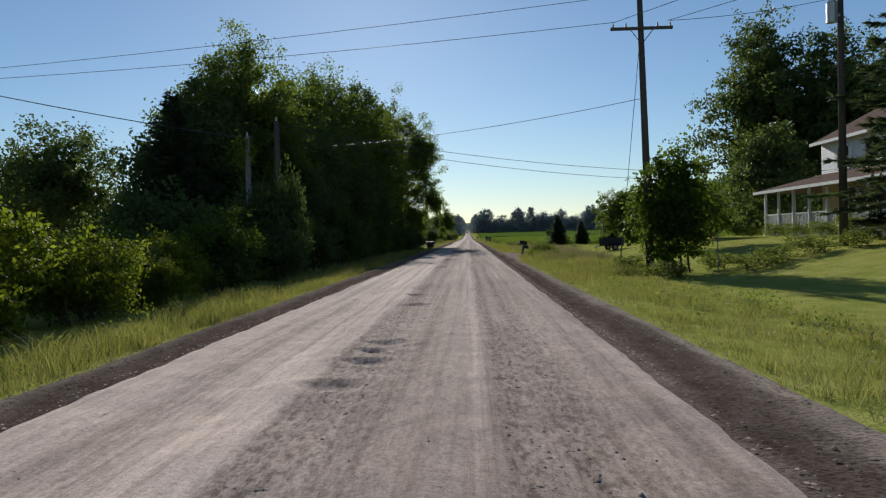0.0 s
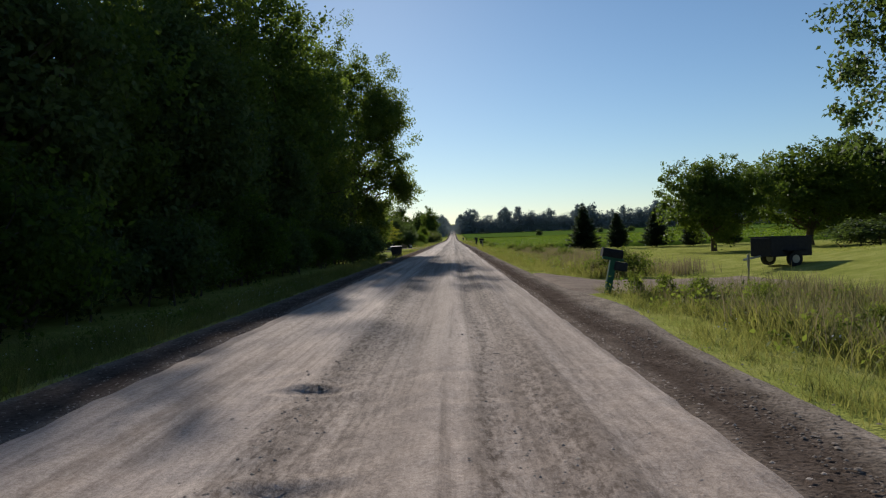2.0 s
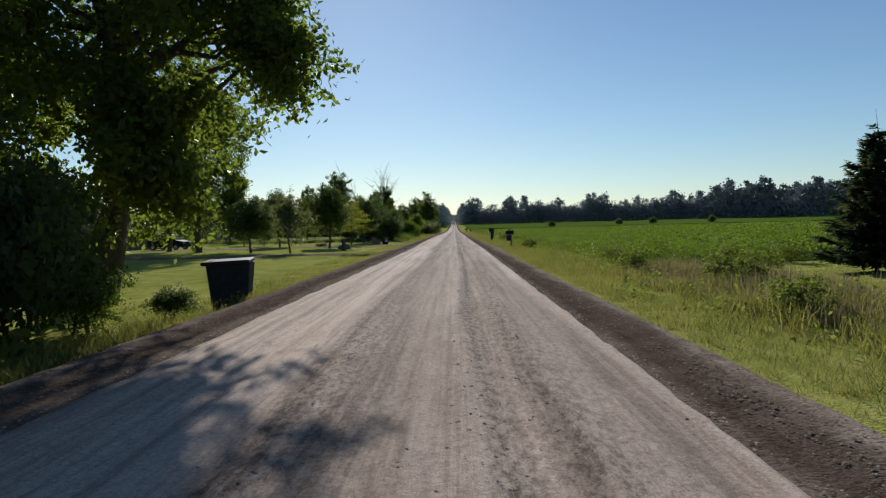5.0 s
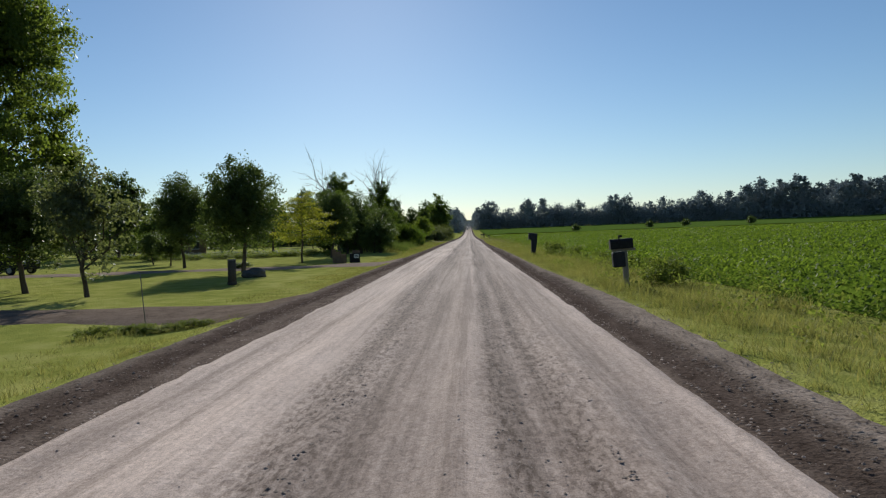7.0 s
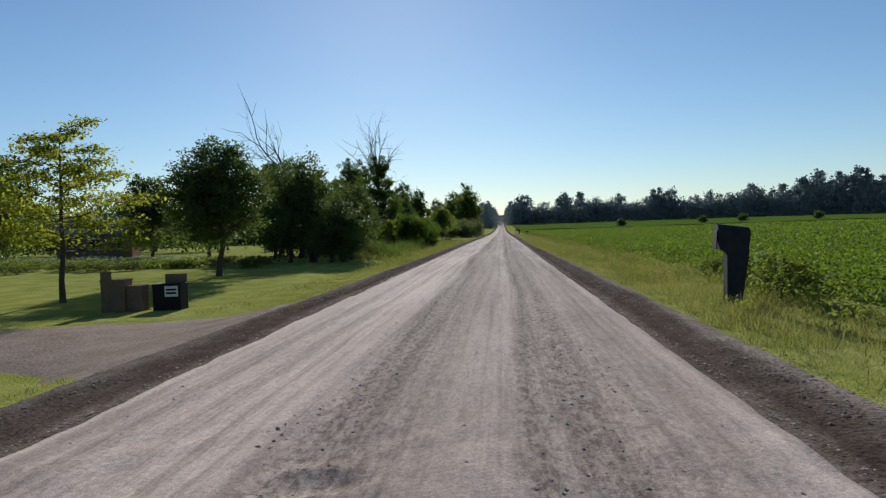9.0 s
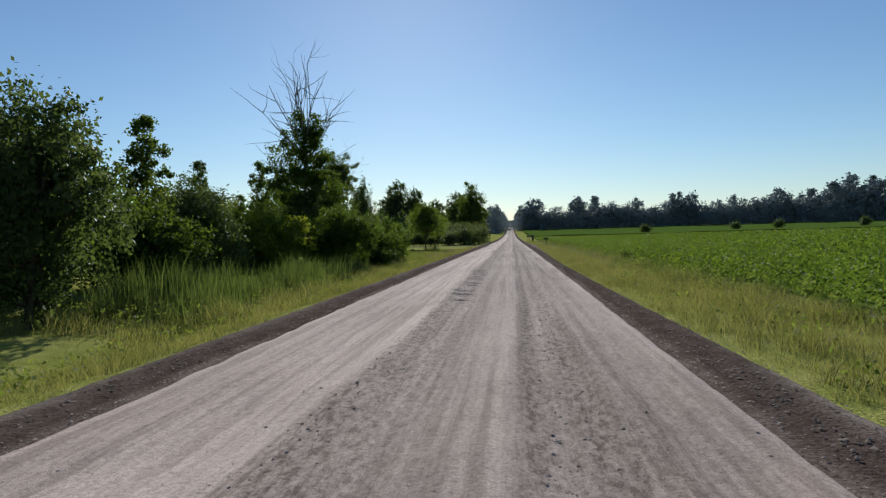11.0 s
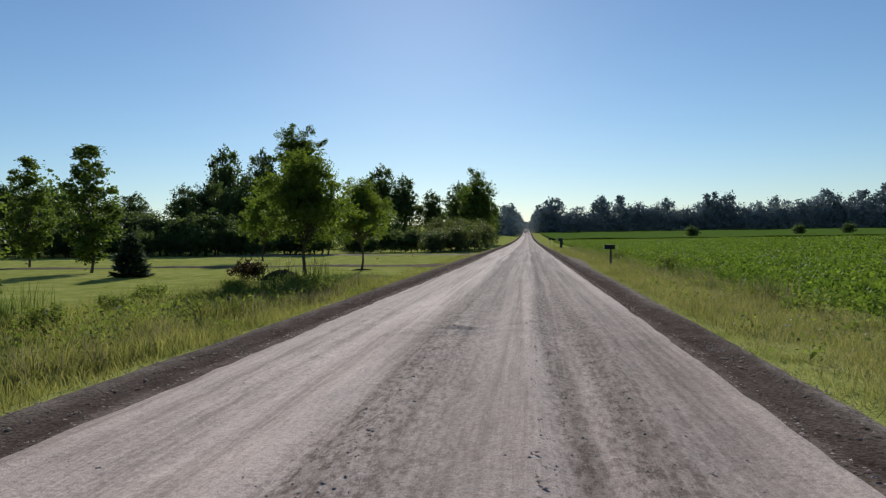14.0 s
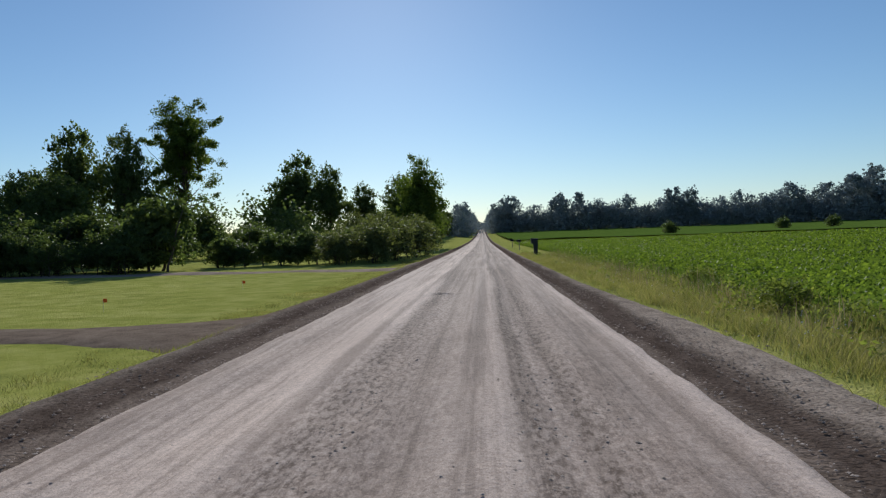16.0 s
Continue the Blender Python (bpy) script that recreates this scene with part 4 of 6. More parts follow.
def dead_tree(name, seed, at, height, radius, forks, label, leafy=None, spread=0.5, lean=(0, 0), fan=0, snags=()):
    """A tree with a bare grey top; leafy: (n, width, bottom, top) of the vines that still clothe it."""
    r = np.random.default_rng(seed)
    ob = thing(name, (at[0], at[1], float(ground_z(*at))), label, "dead tree")
    top = np.array([lean[0], lean[1], height * 0.62])
    spine = bent(r, (0, 0, -0.2), top, 7, 0.02)
    lines = [(spine, radius * np.linspace(1.2, 0.5, 7))]
    for dx, up_z, L in snags:
        bare_lines(r, spine[6], (dx, 0.1, up_z), L, radius * 0.55, 2, lines)
    for i in range(forks):
        j = 3 + int(r.random() * 3.99)
        a = r.random() * 6.28
        bare_lines(r, spine[min(j, 6)], (math.cos(a) * spread, math.sin(a) * spread, 1.1 if j > 4 else 0.25), height * (0.4 if j > 4 else 0.22) * (0.7 + 0.3 * r.random()), radius * 0.3, 2, lines)
    for i in range(fan):
        a, open_up = i * 2.4 + r.random() * 0.5, 0.12 + 0.75 * (i / fan)
        start = spine[6] * (1 - 0.22 * i / fan)
        bare_lines(r, start, (math.cos(a) * open_up, math.sin(a) * open_up, 1.0), height * (0.34 - 0.06 * i / fan + 0.05 * r.random()), radius * 0.34, 1, lines, 0.02)
    for i in range(fan // 4):
        a = i * 1.9 + 0.4
        bare_lines(r, spine[5] * (1 - 0.1 * i), (math.cos(a), math.sin(a), 0.3), height * 0.2, radius * 0.24, 1, lines, 0.04)
    V, F = tubes(lines, 5)
    child("trunk", mesh_of("trunk", V, F, MAT_DEAD, True), ob, "bare grey branching trunk")
    if leafy:
        n, width, bottom, upper = leafy
        c, p, out = crown_points(r, n, 60, width, bottom, upper, 0.75, 0.35, 1.4, 0.2)
        V, F = leaves(r, p, 0.105 * (0.65 + 0.7 * r.random(n)), out, 0.3)
        child("vines", mesh_of("vines", V, F, MAT_SHRUB), ob, "leafy green vines on the trunk")
    return ob


# roadside wood on the west side
WOOD = "roadside wood"
oak_a = tree("oak_tree", 41, 15.4, 8.6, 1.6, 40000, 0.13, 150, 1.0, 0.28, MAT_OAK_SUNLIT, "tall dark-leaved oak in the roadside wood", group=WOOD, at=(-14.0, 45.5), limbs=34, shape=0.8)
oak_b = tree("oak_tree", 42, 21.8, 12.4, 1.7, 70000, 0.148, 170, 1.1, 0.34, MAT_OAK_SUNLIT, "tall oak with a limb reaching over the gravel road", group=WOOD, at=(-10.2, 103.5), limbs=44, lobes=0.3, hollow=0.25, shape=0.35, dense=False, boughs=((5.3, -0.6, 4.8, 9.6, 3.2, 0.08), (3.7, 0.6, 9.5, 17.8, 5.0, 0.16), (2.6, -2.8, 2.4, 6.2, 3.6, 0.07)))
ash_a = tree("ash_tree", 43, 15, 9, 1.6, 25000, 0.16, 130, 0.95, 0.24, MAT_LEAF_B, "tall green ash in the roadside wood", group=WOOD, at=(-13.6, 57), limbs=30, lobes=0.35, shape=0.6, dense=False)
maple_a = tree("maple_tree", 44, 11.2, 7.5, 0.8, 21000, 0.16, 120, 0.95, 0.2, MAT_LEAF, "dense dark maple in the roadside wood", group=WOOD, at=(-15.4, 41), limbs=20)
oak_f = tree("oak_tree", 46, 15, 10, 1.2, 8500, 0.27, 90, 1.1, 0.28, MAT_LEAF, "dark oak standing off behind the roadside", group="far roadside trees", at=(-37, 400), limbs=12)
ash_f = tree("ash_tree", 47, 14, 9, 1.2, 7600, 0.26, 80, 1.05, 0.24, MAT_LEAF_B, "ragged green ash beside the distant road", group="far roadside trees", at=(-12, 409), limbs=12, lobes=0.4, shape=0.6)
maple_f = tree("maple_tree", 48, 12, 8.5, 0.6, 6800, 0.25, 80, 1.0, 0.2, MAT_LEAF, "dark maple standing behind the lawns", group="back trees", at=(-44, 205), limbs=10)
for ob, x, y, s, turn in ((oak_a, -14.0, 70, 1.22, 80), (oak_a, -12.1, 88, 1.24, 200), (oak_f, -19.5, 56, 0.85, 140), (oak_f, -18.5, 92, 1.25, 20), (ash_f, -17, 49, 0.95, 60), (ash_a, -12.4, 78, 1.26, 150),
                          (ash_f, -18.2, 80, 1.25, 250), (ash_f, -17.5, 106, 1.0, 290), (maple_a, -12.4, 52, 1.0, 70), (maple_a, -11.8, 64, 1.1, 130), (maple_a, -12, 95, 1.0, 190),
                          (maple_f, -17, 40, 0.72, 100), (maple_f, -21, 66, 1.1, 240), (maple_f, -24, 104, 1.05, 310), (maple_f, -24, 80, 1.2, 300), (maple_a, -10.6, 74, 0.8, 30), (maple_a, -10.8, 46, 0.62, 250)):
    set_copy(ob, x, y, s, turn)
round_tree = tree("maple_tree", 45, 10.8, 10.5, 2.0, 13000, 0.18, 110, 1.0, 0.22, MAT_LEAF, "round dark maple standing behind the wood", at=(-30, 52), limbs=18, shape=0.3)
set_copy(round_tree, -38, 60, 0.9, 120)

shrub_a = tree("shrub", 51, 2.9, 3.4, 0.15, 7000, 0.075, 70, 0.42, 0.035, MAT_SHRUB, "dense green shrub at the edge of the wood", "shrub", "undergrowth", 20, 0.1, (-8.4, 24), shape=0.3, stems=4, lobes=0.35)
shrub_b = tree("shrub", 52, 2.3, 3.0, 0.1, 4600, 0.09, 60, 0.4, 0.03, MAT_LEAF, "dark low shrub under the trees", "shrub", "undergrowth", 16, 0.1, (-8.0, 30), shape=0.2, stems=4, lobes=0.35)
weed = tree("weed", 55, 1.0, 1.2, 0.02, 1500, 0.05, 24, 0.24, 0.006, MAT_WEED, "bushy green weed in the verge grass", "weed", "field edge weeds", 12, 0.1, (6.4, 88), shape=0.2, stems=4, lobes=0.4, dense=False)
rs = np.random.default_rng(77)
for k in range(34):
    y = 16 + k * 2.6 + rs.normal() * 0.6
    if 96 < y < 103:
        continue
    set_copy((shrub_a, shrub_b)[k % 2], -8.6 - (k % 3) * 0.7 + rs.normal() * 0.3, y, (0.8 + 0.5 * rs.random()) * (0.66 if y < 27 else 1.0), rs.random() * 360, group="undergrowth")
for k in range(10):
    set_copy(shrub_b, -12.5 + rs.normal() * 1.2, 20 + k * 8.4 + rs.normal(), (0.9 if k < 1 else 1.3) + 0.5 * rs.random(), rs.random() * 360, group="undergrowth")
for x, y, s, w in ((-7.0, 90.5, 1.25, 1.05), (-7.6, 94.5, 1.5, 1.15), (-7.8, 86.5, 1.2, 1.1), (-9.0, 97.5, 1.6, 1.3)):
    set_copy(shrub_b, x, y, s, x * 41, w, label="dense dark shrub at the foot of the oak", group="undergrowth")
vine_shrub = tree("vine_shrub", 53, 2.6, 4.2, 0.1, 9500, 0.078, 80, 0.42, 0.035, MAT_VINE, "sunlit yellow-green vines over a roadside shrub", "shrub", "", 20, 0.1, (-9.4, 12.4), shape=0.3, stems=4, lobes=0.45)
set_copy(vine_shrub, -15.6, 17.0, 1.45, 100)
set_copy(vine_shrub, -9.3, 8.3, 1.1, 220)
set_copy(vine_shrub, -9.2, 21.5, 0.75, 40)
set_copy(vine_shrub, -8.7, 15.2, 0.72, 140)
set_copy(vine_shrub, -8.4, 18.6, 0.5, 300)
spruce("juniper_tree", 54, 9.0, 3.6, "tall conifer with drooping boughs beside the wood", (-14.4, 35), step=0.34, lift=0.32)

# farmyard on the east side
SPRUCES = "row of young spruces"
spruce_a = spruce("spruce_tree", 61, 4.4, 1.75, "young dark green spruce on the lawn", (13.1, 105.7), SPRUCES, top_twig=1.6)
for x, y, s, w, turn in ((16.6, 106.4, .82, .78, 50), (20.6, 106.6, .9, .95, 120), (23.6, 104.4, .75, .75, 200), (27.4, 105, .85, .85, 260)):
    set_copy(spruce_a, x, y, s, turn, w, label="", group=SPRUCES)
spruce("spruce_tree", 62, 17, 5.8, "large old spruce with drooping boughs by the farmhouse", (18.6, 27.4), step=0.42, lift=0.15)
apple = tree("apple_tree", 63, 7.0, 8.2, 0.7, 22000, 0.13, 120, 0.7, 0.19, MAT_LEAF_B, "broad old apple tree with a low crown on the lawn", group="apple trees", at=(18.9, 85.7), limbs=26, fork=0.14, shape=0.1)
set_copy(apple, 29.0, 92, 1.2, 120, 1.4, group="apple trees")
set_copy(apple, 37, 95, 1.15, 200, 1.3, group="apple trees")
tree("young_tree", 64, 3.9, 4.2, 0.9, 7500, 0.10, 60, 0.5, 0.07, MAT_LEAF_B, "small round tree on the front lawn", at=(12.7, 41.7), limbs=14, shape=0.2)
cottonwood = tree("cottonwood_tree", 65, 25, 14, 2.5, 30000, 0.26, 170, 1.4, 0.5, MAT_LEAF, "tall cottonwood behind the farmhouse", group="farmhouse trees", at=(32.5, 78), limbs=34, lobes=0.5, shape=0.7, hollow=0.3)
set_copy(cottonwood, 37, 72, 0.85, 130, group="farmhouse trees")
set_copy(cottonwood, 44, 84, 0.8, 220, group="farmhouse trees")
set_copy(maple_f, 25.5, 62, 0.9, 10, group="farmhouse trees")
set_copy(maple_f, 36, 98, 0.9, 100, group="farmhouse trees")
set_copy(maple_f, 52, 118, 0.8, 200, group="farmhouse trees")
set_copy(maple_f, 60, 112, 0.8, 290, group="farmhouse trees")
tree("elm_shrub", 66, 5.3, 3.2, 0.1, 14000, 0.10, 90, 0.55, 0.045, MAT_SHRUB, "tall ragged shrub growing round the utility pole", "shrub", "", 24, 0.1, (8.0, 28.6), stems=5, lobes=0.3, shape=0.25)
set_copy(shrub_a, 16.4, 49.5, 0.85, 80, 1.0, label="rounded green shrub by the porch")
for x, y, s in ((18.5, 38, .4), (18.5, 41, .35), (18.6, 44, .4), (18.4, 35, .5), (17.9, 47, .4)):
    set_copy(weed, x, y, s * 2.2, x * 90, 1.5, label="low plants along the porch", group="porch plants")
for x, y, s in ((9.8, 28.5, .32), (11.6, 27.8, .3), (13.2, 28.2, .34), (15, 28, .3), (10.5, 26.5, .26), (7.2, 26.2, .3), (6.6, 30, .35)):
    set_copy(weed, x, y, s * 2.2, x * 70, 1.6, label="low dark plants in a bed on the lawn", group="lawn bed")
for x, y, s in ((5.6, 46.5, .7), (4.45, 51.0, .6), (4.9, 50.1, .66), (6.3, 44.0, .5), (5.4, 49.2, .66), (7.4, 47, .5)):
    set_copy(weed, x, y, s, x * 60, s * 0.75, label="tall weeds by the driveway", group="driveway weeds")
for x, y, s in ((5.6, 95, .3), (6.8, 101, .36), (7.4, 81, .3), (8.8, 104, .32), (10.5, 111, .3), (13, 111.5, .3), (15.5, 111.2, .28), (18, 111.5, .3), (5.9, 107, .34), (6.4, 112, .34)):
    set_copy(weed, x, y, s * 2.6, x * 80, s * 3.4, label="bushy weeds at the field's edge", group="field edge weeds")
for x, y, s in ((5.6, 137.2, .34), (6.4, 160, .3), (5.6, 164.4, .4), (6.0, 167.5, .36), (6.5, 152, .24), (6.6, 146, .24), (6.3, 172, .26), (6.6, 226, .26), (5.8, 281, .28), (6.2, 288, .24), (6.4, 268, .3), (5.2, 136.6, .22)):
    set_copy(weed, x, y, s * 2.6, y * 30, s * 3.6, label="bushy weeds beside the bean crop", group="field edge weeds")
for x, y, s in ((6.0, 60.2, 1.1), (6.6, 59.6, 1.0), (5.3, 60.8, .7)):
    set_copy(weed, x, y, s, x * 90, s * 1.1, label="tall rusty weeds across the driveway", group="driveway weeds")
set_copy(shrub_b, 18.5, 65.3, 0.55, 10, 1.3, label="low mound of brush on the lawn")
set_copy(shrub_b, 21.0, 66.3, 0.5, 100, 1.2, label="low mound of brush on the lawn")

# first lawn on the west side
YARD = "yard trees"
tree("pear_tree", 71, 5.0, 3.3, 0.9, 6000, 0.085, 46, 0.42, 0.075, MAT_OLIVE, "slender silvery-leaved fruit tree on the lawn", group=YARD, at=(-13.2, 140.6), limbs=22, lobes=0.4, hollow=0.25)
maple_y = tree("maple_tree", 72, 6.5, 4.5, 1.2, 21000, 0.088, 100, 0.55, 0.11, MAT_LEAF, "round dark young maple on the lawn", group=YARD, at=(-12.9, 156.6), limbs=20, shape=0.35, lobes=0.2)
for x, y, s, w, turn in ((-20.6, 167.4, 1.03, 0.98, 90), (-17.2, 143.5, 0.72, 0.95, 200), (-12.4, 180.2, 0.92, 1.08, 300), (-24, 173, 0.42, 0.55, 30), (-28.5, 180, 0.45, 0.6, 150)):
    set_copy(maple_y, x, y, s, turn, w, group=YARD)
locust = thing("locust_tree", (-12.4, 169.0, float(ground_z(-12.4, 169.0))), "airy yellow-green honey locust on the lawn", "tree", YARD)
rl = np.random.default_rng(73)
stem = bent(rl, (0, 0, -0.2), (0.12, 0, 4.9), 7, 0.012)
lines, sprays = [(stem, 0.075 * np.array([1.3, 1, .85, .65, .45, .28, .1]))], []
for k in range(30):
    z = 1.35 + 3.45 * (k / 29) ** 0.95
    L = (2.5 - 1.7 * ((z - 1.35) / 3.6) ** 1.5) * (0.65 + 0.45 * rl.random())
    a = k * 2.4 + 0.3 * rl.normal()
    tip = np.array([math.cos(a) * L, math.sin(a) * L, z + 0.22 * L + 0.1 * rl.normal()])
    foot = np.array([np.interp(z, stem[:, 2], stem[:, 0]), np.interp(z, stem[:, 2], stem[:, 1]), z])
    ln = bent(rl, foot, tip, 6, 0.03)
    lines.append((ln, 0.022 * np.array([1, .8, .6, .45, .3, .12])))
    m = int(160 * L + 70)
    u = 0.25 + 0.8 * rl.random(m) ** 0.7
    q = foot + (tip - foot) * u[:, None] + rl.normal(size=(m, 3)) * np.array([0.2, 0.2, 0.065]) * (0.55 + 0.5 * L)
    q[:, 2] -= 0.12 * (u - 0.4) ** 2 * L
    sprays.append(q)
sprays = np.concatenate(sprays)
child("trunk", mesh_of("trunk", *tubes(lines), MAT_BARK, True), locust)
child("crown", mesh_of("crown", *leaves(rl, sprays, 0.08 * (0.65 + 0.7 * rl.random(len(sprays))), up=1.6), MAT_LOCUST), locust)
set_copy(oak_b, -24, 150, 0.92, 60, 0.8, label="tall dark oak at the side of the lawn")
set_copy(ash_f, -30, 158, 0.8, 160)
set_copy(maple_f, -31, 138, 0.7, 40)
for x, y, s, m in ((-36, 198, .45, 1), (-27, 214, .6, 1), (-38, 225, .8, 0), (-54, 215, .8, 1), (-62, 200, .8, 0), (-60, 232, .9, 1), (-46, 172, .7, 0), (-52, 160, .8, 1), (-48, 186, .5, 0)):
    set_copy((maple_f, ash_f)[m], x, y, s, x * 50, s * 1.1, label="dark trees behind the lawns", group="back trees")

# thicket with dead tops
THICKET = "roadside thicket"
thick_a = tree("thicket_tree", 81, 6.8, 5.6, 0.3, 13000, 0.115, 110, 0.65, 0.12, MAT_LEAF, "dark dense tree in the roadside thicket", group=THICKET, at=(-12.6, 194), limbs=20, stems=3, fork=0.12, shape=0.5, lobes=0.3)
for x, y, s, w, turn in ((-9.6, 191.5, .56, .75, 40), (-10.2, 198, .8, .7, 90), (-14.5, 203, .85, .9, 160), (-12.2, 210, .62, .7, 220), (-14.2, 232.5, .8, .8, 280), (-10.8, 236.2, .5, .62, 330),
                         (-12.4, 242.6, 1.0, .46, 20), (-20, 230, .8, .8, 200), (-18, 239, .7, .7, 140), (-18.5, 210, .8, .9, 50)):
    set_copy(thick_a, x, y, s, turn, w, group=THICKET)
for x, y, s, w, m in ((-8.4, 228.0, .9, .9, 1), (-8.6, 232.0, 1.1, .9, 0), (-12.8, 219.5, 1.2, 1.1, 1), (-13, 214, .9, 1, 0), (-8.6, 236.4, .95, .8, 1), (-9.2, 240, .6, .7, 0), (-11.4, 205, 1.1, 1.1, 0), (-12.0, 200, 1.0, 1, 1),
                      (-15, 209, 1.2, 1.2, 0), (-16.5, 220, 1.3, 1.2, 1), (-11.5, 228, 1.2, 1.2, 0), (-7.9, 225.5, .5, .7, 1), (-13.6, 218, 1.35, 1.15, 1), (-15.4, 214, 1.5, 1.2, 1), (-12.9, 222.4, 1.1, .9, 1), (-15, 222, 1.3, 1.1, 1), (-13.4, 246, .9, .7, 1)):
    set_copy((shrub_a, vine_shrub)[m if x < -12 else 0], x, y, s, x * 77, w, label="dense roadside shrub in the thicket", group=THICKET)
tree("elder_bush", 82, 3.6, 4.5, 0.1, 20000, 0.068, 90, 0.45, 0.04, MAT_SHRUB, "large dense rounded bush with sunlit top leaves", "shrub", THICKET, 20, 0.1, (-9.6, 223.6), shape=0.1, stems=4, lobes=0.3)
dead_tree("dead_tree", 83, (-14.5, 233.4), 14.0, 0.16, 4, "dead tree with a bare top and vine-clad trunk", (34000, 6.4, 0.6, 11.2), fan=17)
dead_tree("dead_tree", 84, (-15.6, 202.5), 9.8, 0.16, 6, "leaning dead tree with bare grey limbs above the thicket", (3500, 2.2, 2.0, 7.4), 0.7, (-0.3, 0), snags=((-0.55, 1.0, 4.4), (-1.1, 0.35, 2.6), (-0.15, 1.0, 2.8)))
dead_tree("dead_tree", 85, (-13.6, 242.6), 8.0, 0.08, 6, "thin dead twigs standing above the shrubs", None, 0.3)

sapling = tree("poplar_sapling", 86, 7.6, 2.9, 0.8, 8500, 0.12, 60, 0.42, 0.06, MAT_LEAF_B, "slender young poplar with fluttering light leaves", group=THICKET, at=(-16.8, 215.2), limbs=60, fork=0.14, shape=0.55, lobes=0.15, hollow=0.05, dense=False)
for x, y, s, w, turn in ((-18.5, 207, 1.0, 1.2, 50), (-22, 245, 1.15, .9, 130), (-28.9, 248, 1.22, 1.05, 210), (-14.2, 243.5, .62, .8, 20), (-16.4, 246, .7, 1.0, 280), (-20, 214, .9, 1, 300), (-12.4, 247.5, .52, .7, 160), (-17, 202, .85, 1.1, 90)):
    set_copy(sapling, x, y, s, turn, w, group=THICKET)
for x, y, s in ((-9.2, 246, .5), (-10.2, 250, .45), (-8.4, 253, .42), (-9.4, 255.5, .5), (-8.2, 258.5, .42), (-10.6, 258, .4), (-8.8, 261, .36), (-11.2, 253.5, .5), (-7.6, 249.5, .34)):
    set_copy(weed, x, y, s * 1.3, y * 40, s * 1.7, label="bushy weeds in the ditch by the lawn", group="ditch weeds")

hedge_tree = tree("hedgerow_tree", 87, 6.8, 6.2, 0.1, 3600, 0.26, 60, 0.75, 0.1, MAT_LEAF, "dense dark hedgerow tree behind the lawn", group="lawn wood", at=(-26.5, 324), limbs=8, stems=2, fork=0.12, shape=0.3, lobes=0.3)

# second lawn on the west side
maple_l = tree("maple_tree", 91, 5.7, 4.3, 1.5, 19000, 0.072, 150, 0.36, 0.075, MAT_MAPLE, "young green maple with a slim trunk on the lawn", group="lawn trees", at=(-9.5, 263.4), limbs=70, shape=1.1, lobes=0.3, hollow=0.2)
set_copy(maple_l, -9.9, 275.2, 0.95, 150, 0.84, group="lawn trees")
set_copy(maple_l, -23.6, 295.5, 1.05, 260, 1.05, group="lawn trees")
set_copy(sapling, -27.6, 276.0, 1.05, 40, 1.35, label="tall young poplar standing on the lawn", group="lawn trees")
set_copy(sapling, -40, 287, 1.15, 140, 1.3, label="tall young poplar standing on the lawn", group="lawn trees")
spruce("spruce_tree", 92, 2.35, 1.1, "young spruce on the lawn", (-20.9, 269.2))
for k in range(34):
    x = -27.5 - 2.7 * k
    set_copy(hedge_tree, x - 1.5, 325 + 0.1 * k + 3.0 * rs.random() + 2 * math.sin(k), (0.72 + 0.25 * rs.random()) * (0.8 if k < 2 else 1), rs.random() * 360, 1.0 + 0.25 * rs.random(), label="dense dark hedgerow tree behind the lawn", group="lawn wood")
# Added brush, standing in for the deep shade under the hedgerow crowns.
for k in range(16):
    set_copy(shrub_b, -28 - 2.6 * k, 321.5 + 1.5 * math.sin(k * 2.2), 1.2 + 0.6 * rs.random(), k * 77, 1.5, label="dark fill of brush at the foot of the lawn wood", group="lawn wood")
for k in range(9):
    set_copy(hedge_tree, -12.5 - 1.5 * k, 331 + 2.0 * math.sin(k * 1.7), 0.36 + 0.14 * rs.random(), k * 83, 0.5 + 0.1 * rs.random(), label="dark fill of brush at the foot of the lawn wood", group="lawn wood")
for k in range(8):
    set_copy(hedge_tree, -27 - 1.6 * k + 1.5 * rs.random(), 345 + 6 * k, 0.6 + 0.2 * rs.random(), rs.random() * 360, 1.0, label="dense dark hedgerow tree behind the lawn", group="lawn wood")
for x, y, s, w in ((-46, 342, .95, 1.0), (-52, 347, 1.05, 1.0), (-88, 345, 1.1, .9), (-60, 340, .6, .8), (-74, 345, .62, .8)):
    set_copy(maple_f, x, y, s, x * 20, w, label="dark trees round the lawn", group="lawn wood")
for x, y, s, w in ((-57, 365, 1.35, 1.0), (-50.5, 366, 1.3, .85), (-64, 362, .85, .8), (-42, 374, .5, .6), (-36, 378, .42, .6), (-72, 358, .75, .8), (-82, 350, .7, .8)):
    set_copy(oak_f, x, y, s, x * 31, w, label="dark oak at the far side of the lawn", group="lawn wood")
for x, y, s, w, m in ((-90, 335, .6, .8, 0), (-96, 318, .55, .8, 1), (-84, 290, .6, .8, 0), (-60, 270, .5, .8, 1), (-66, 255, .55, .8, 0)):
    set_copy((maple_f, ash_f)[m], x, y, s, x * 40, w, label="dark trees round the lawn", group="lawn wood")
tree("cottonwood_tree", 93, 27, 11.5, 8.5, 26000, 0.22, 60, 1.15, 0.32, MAT_LEAF_B, "very tall cottonwood with gaps in its crown", at=(-48.2, 380), limbs=34, lobes=0.55, shape=0.3, hollow=0.35)
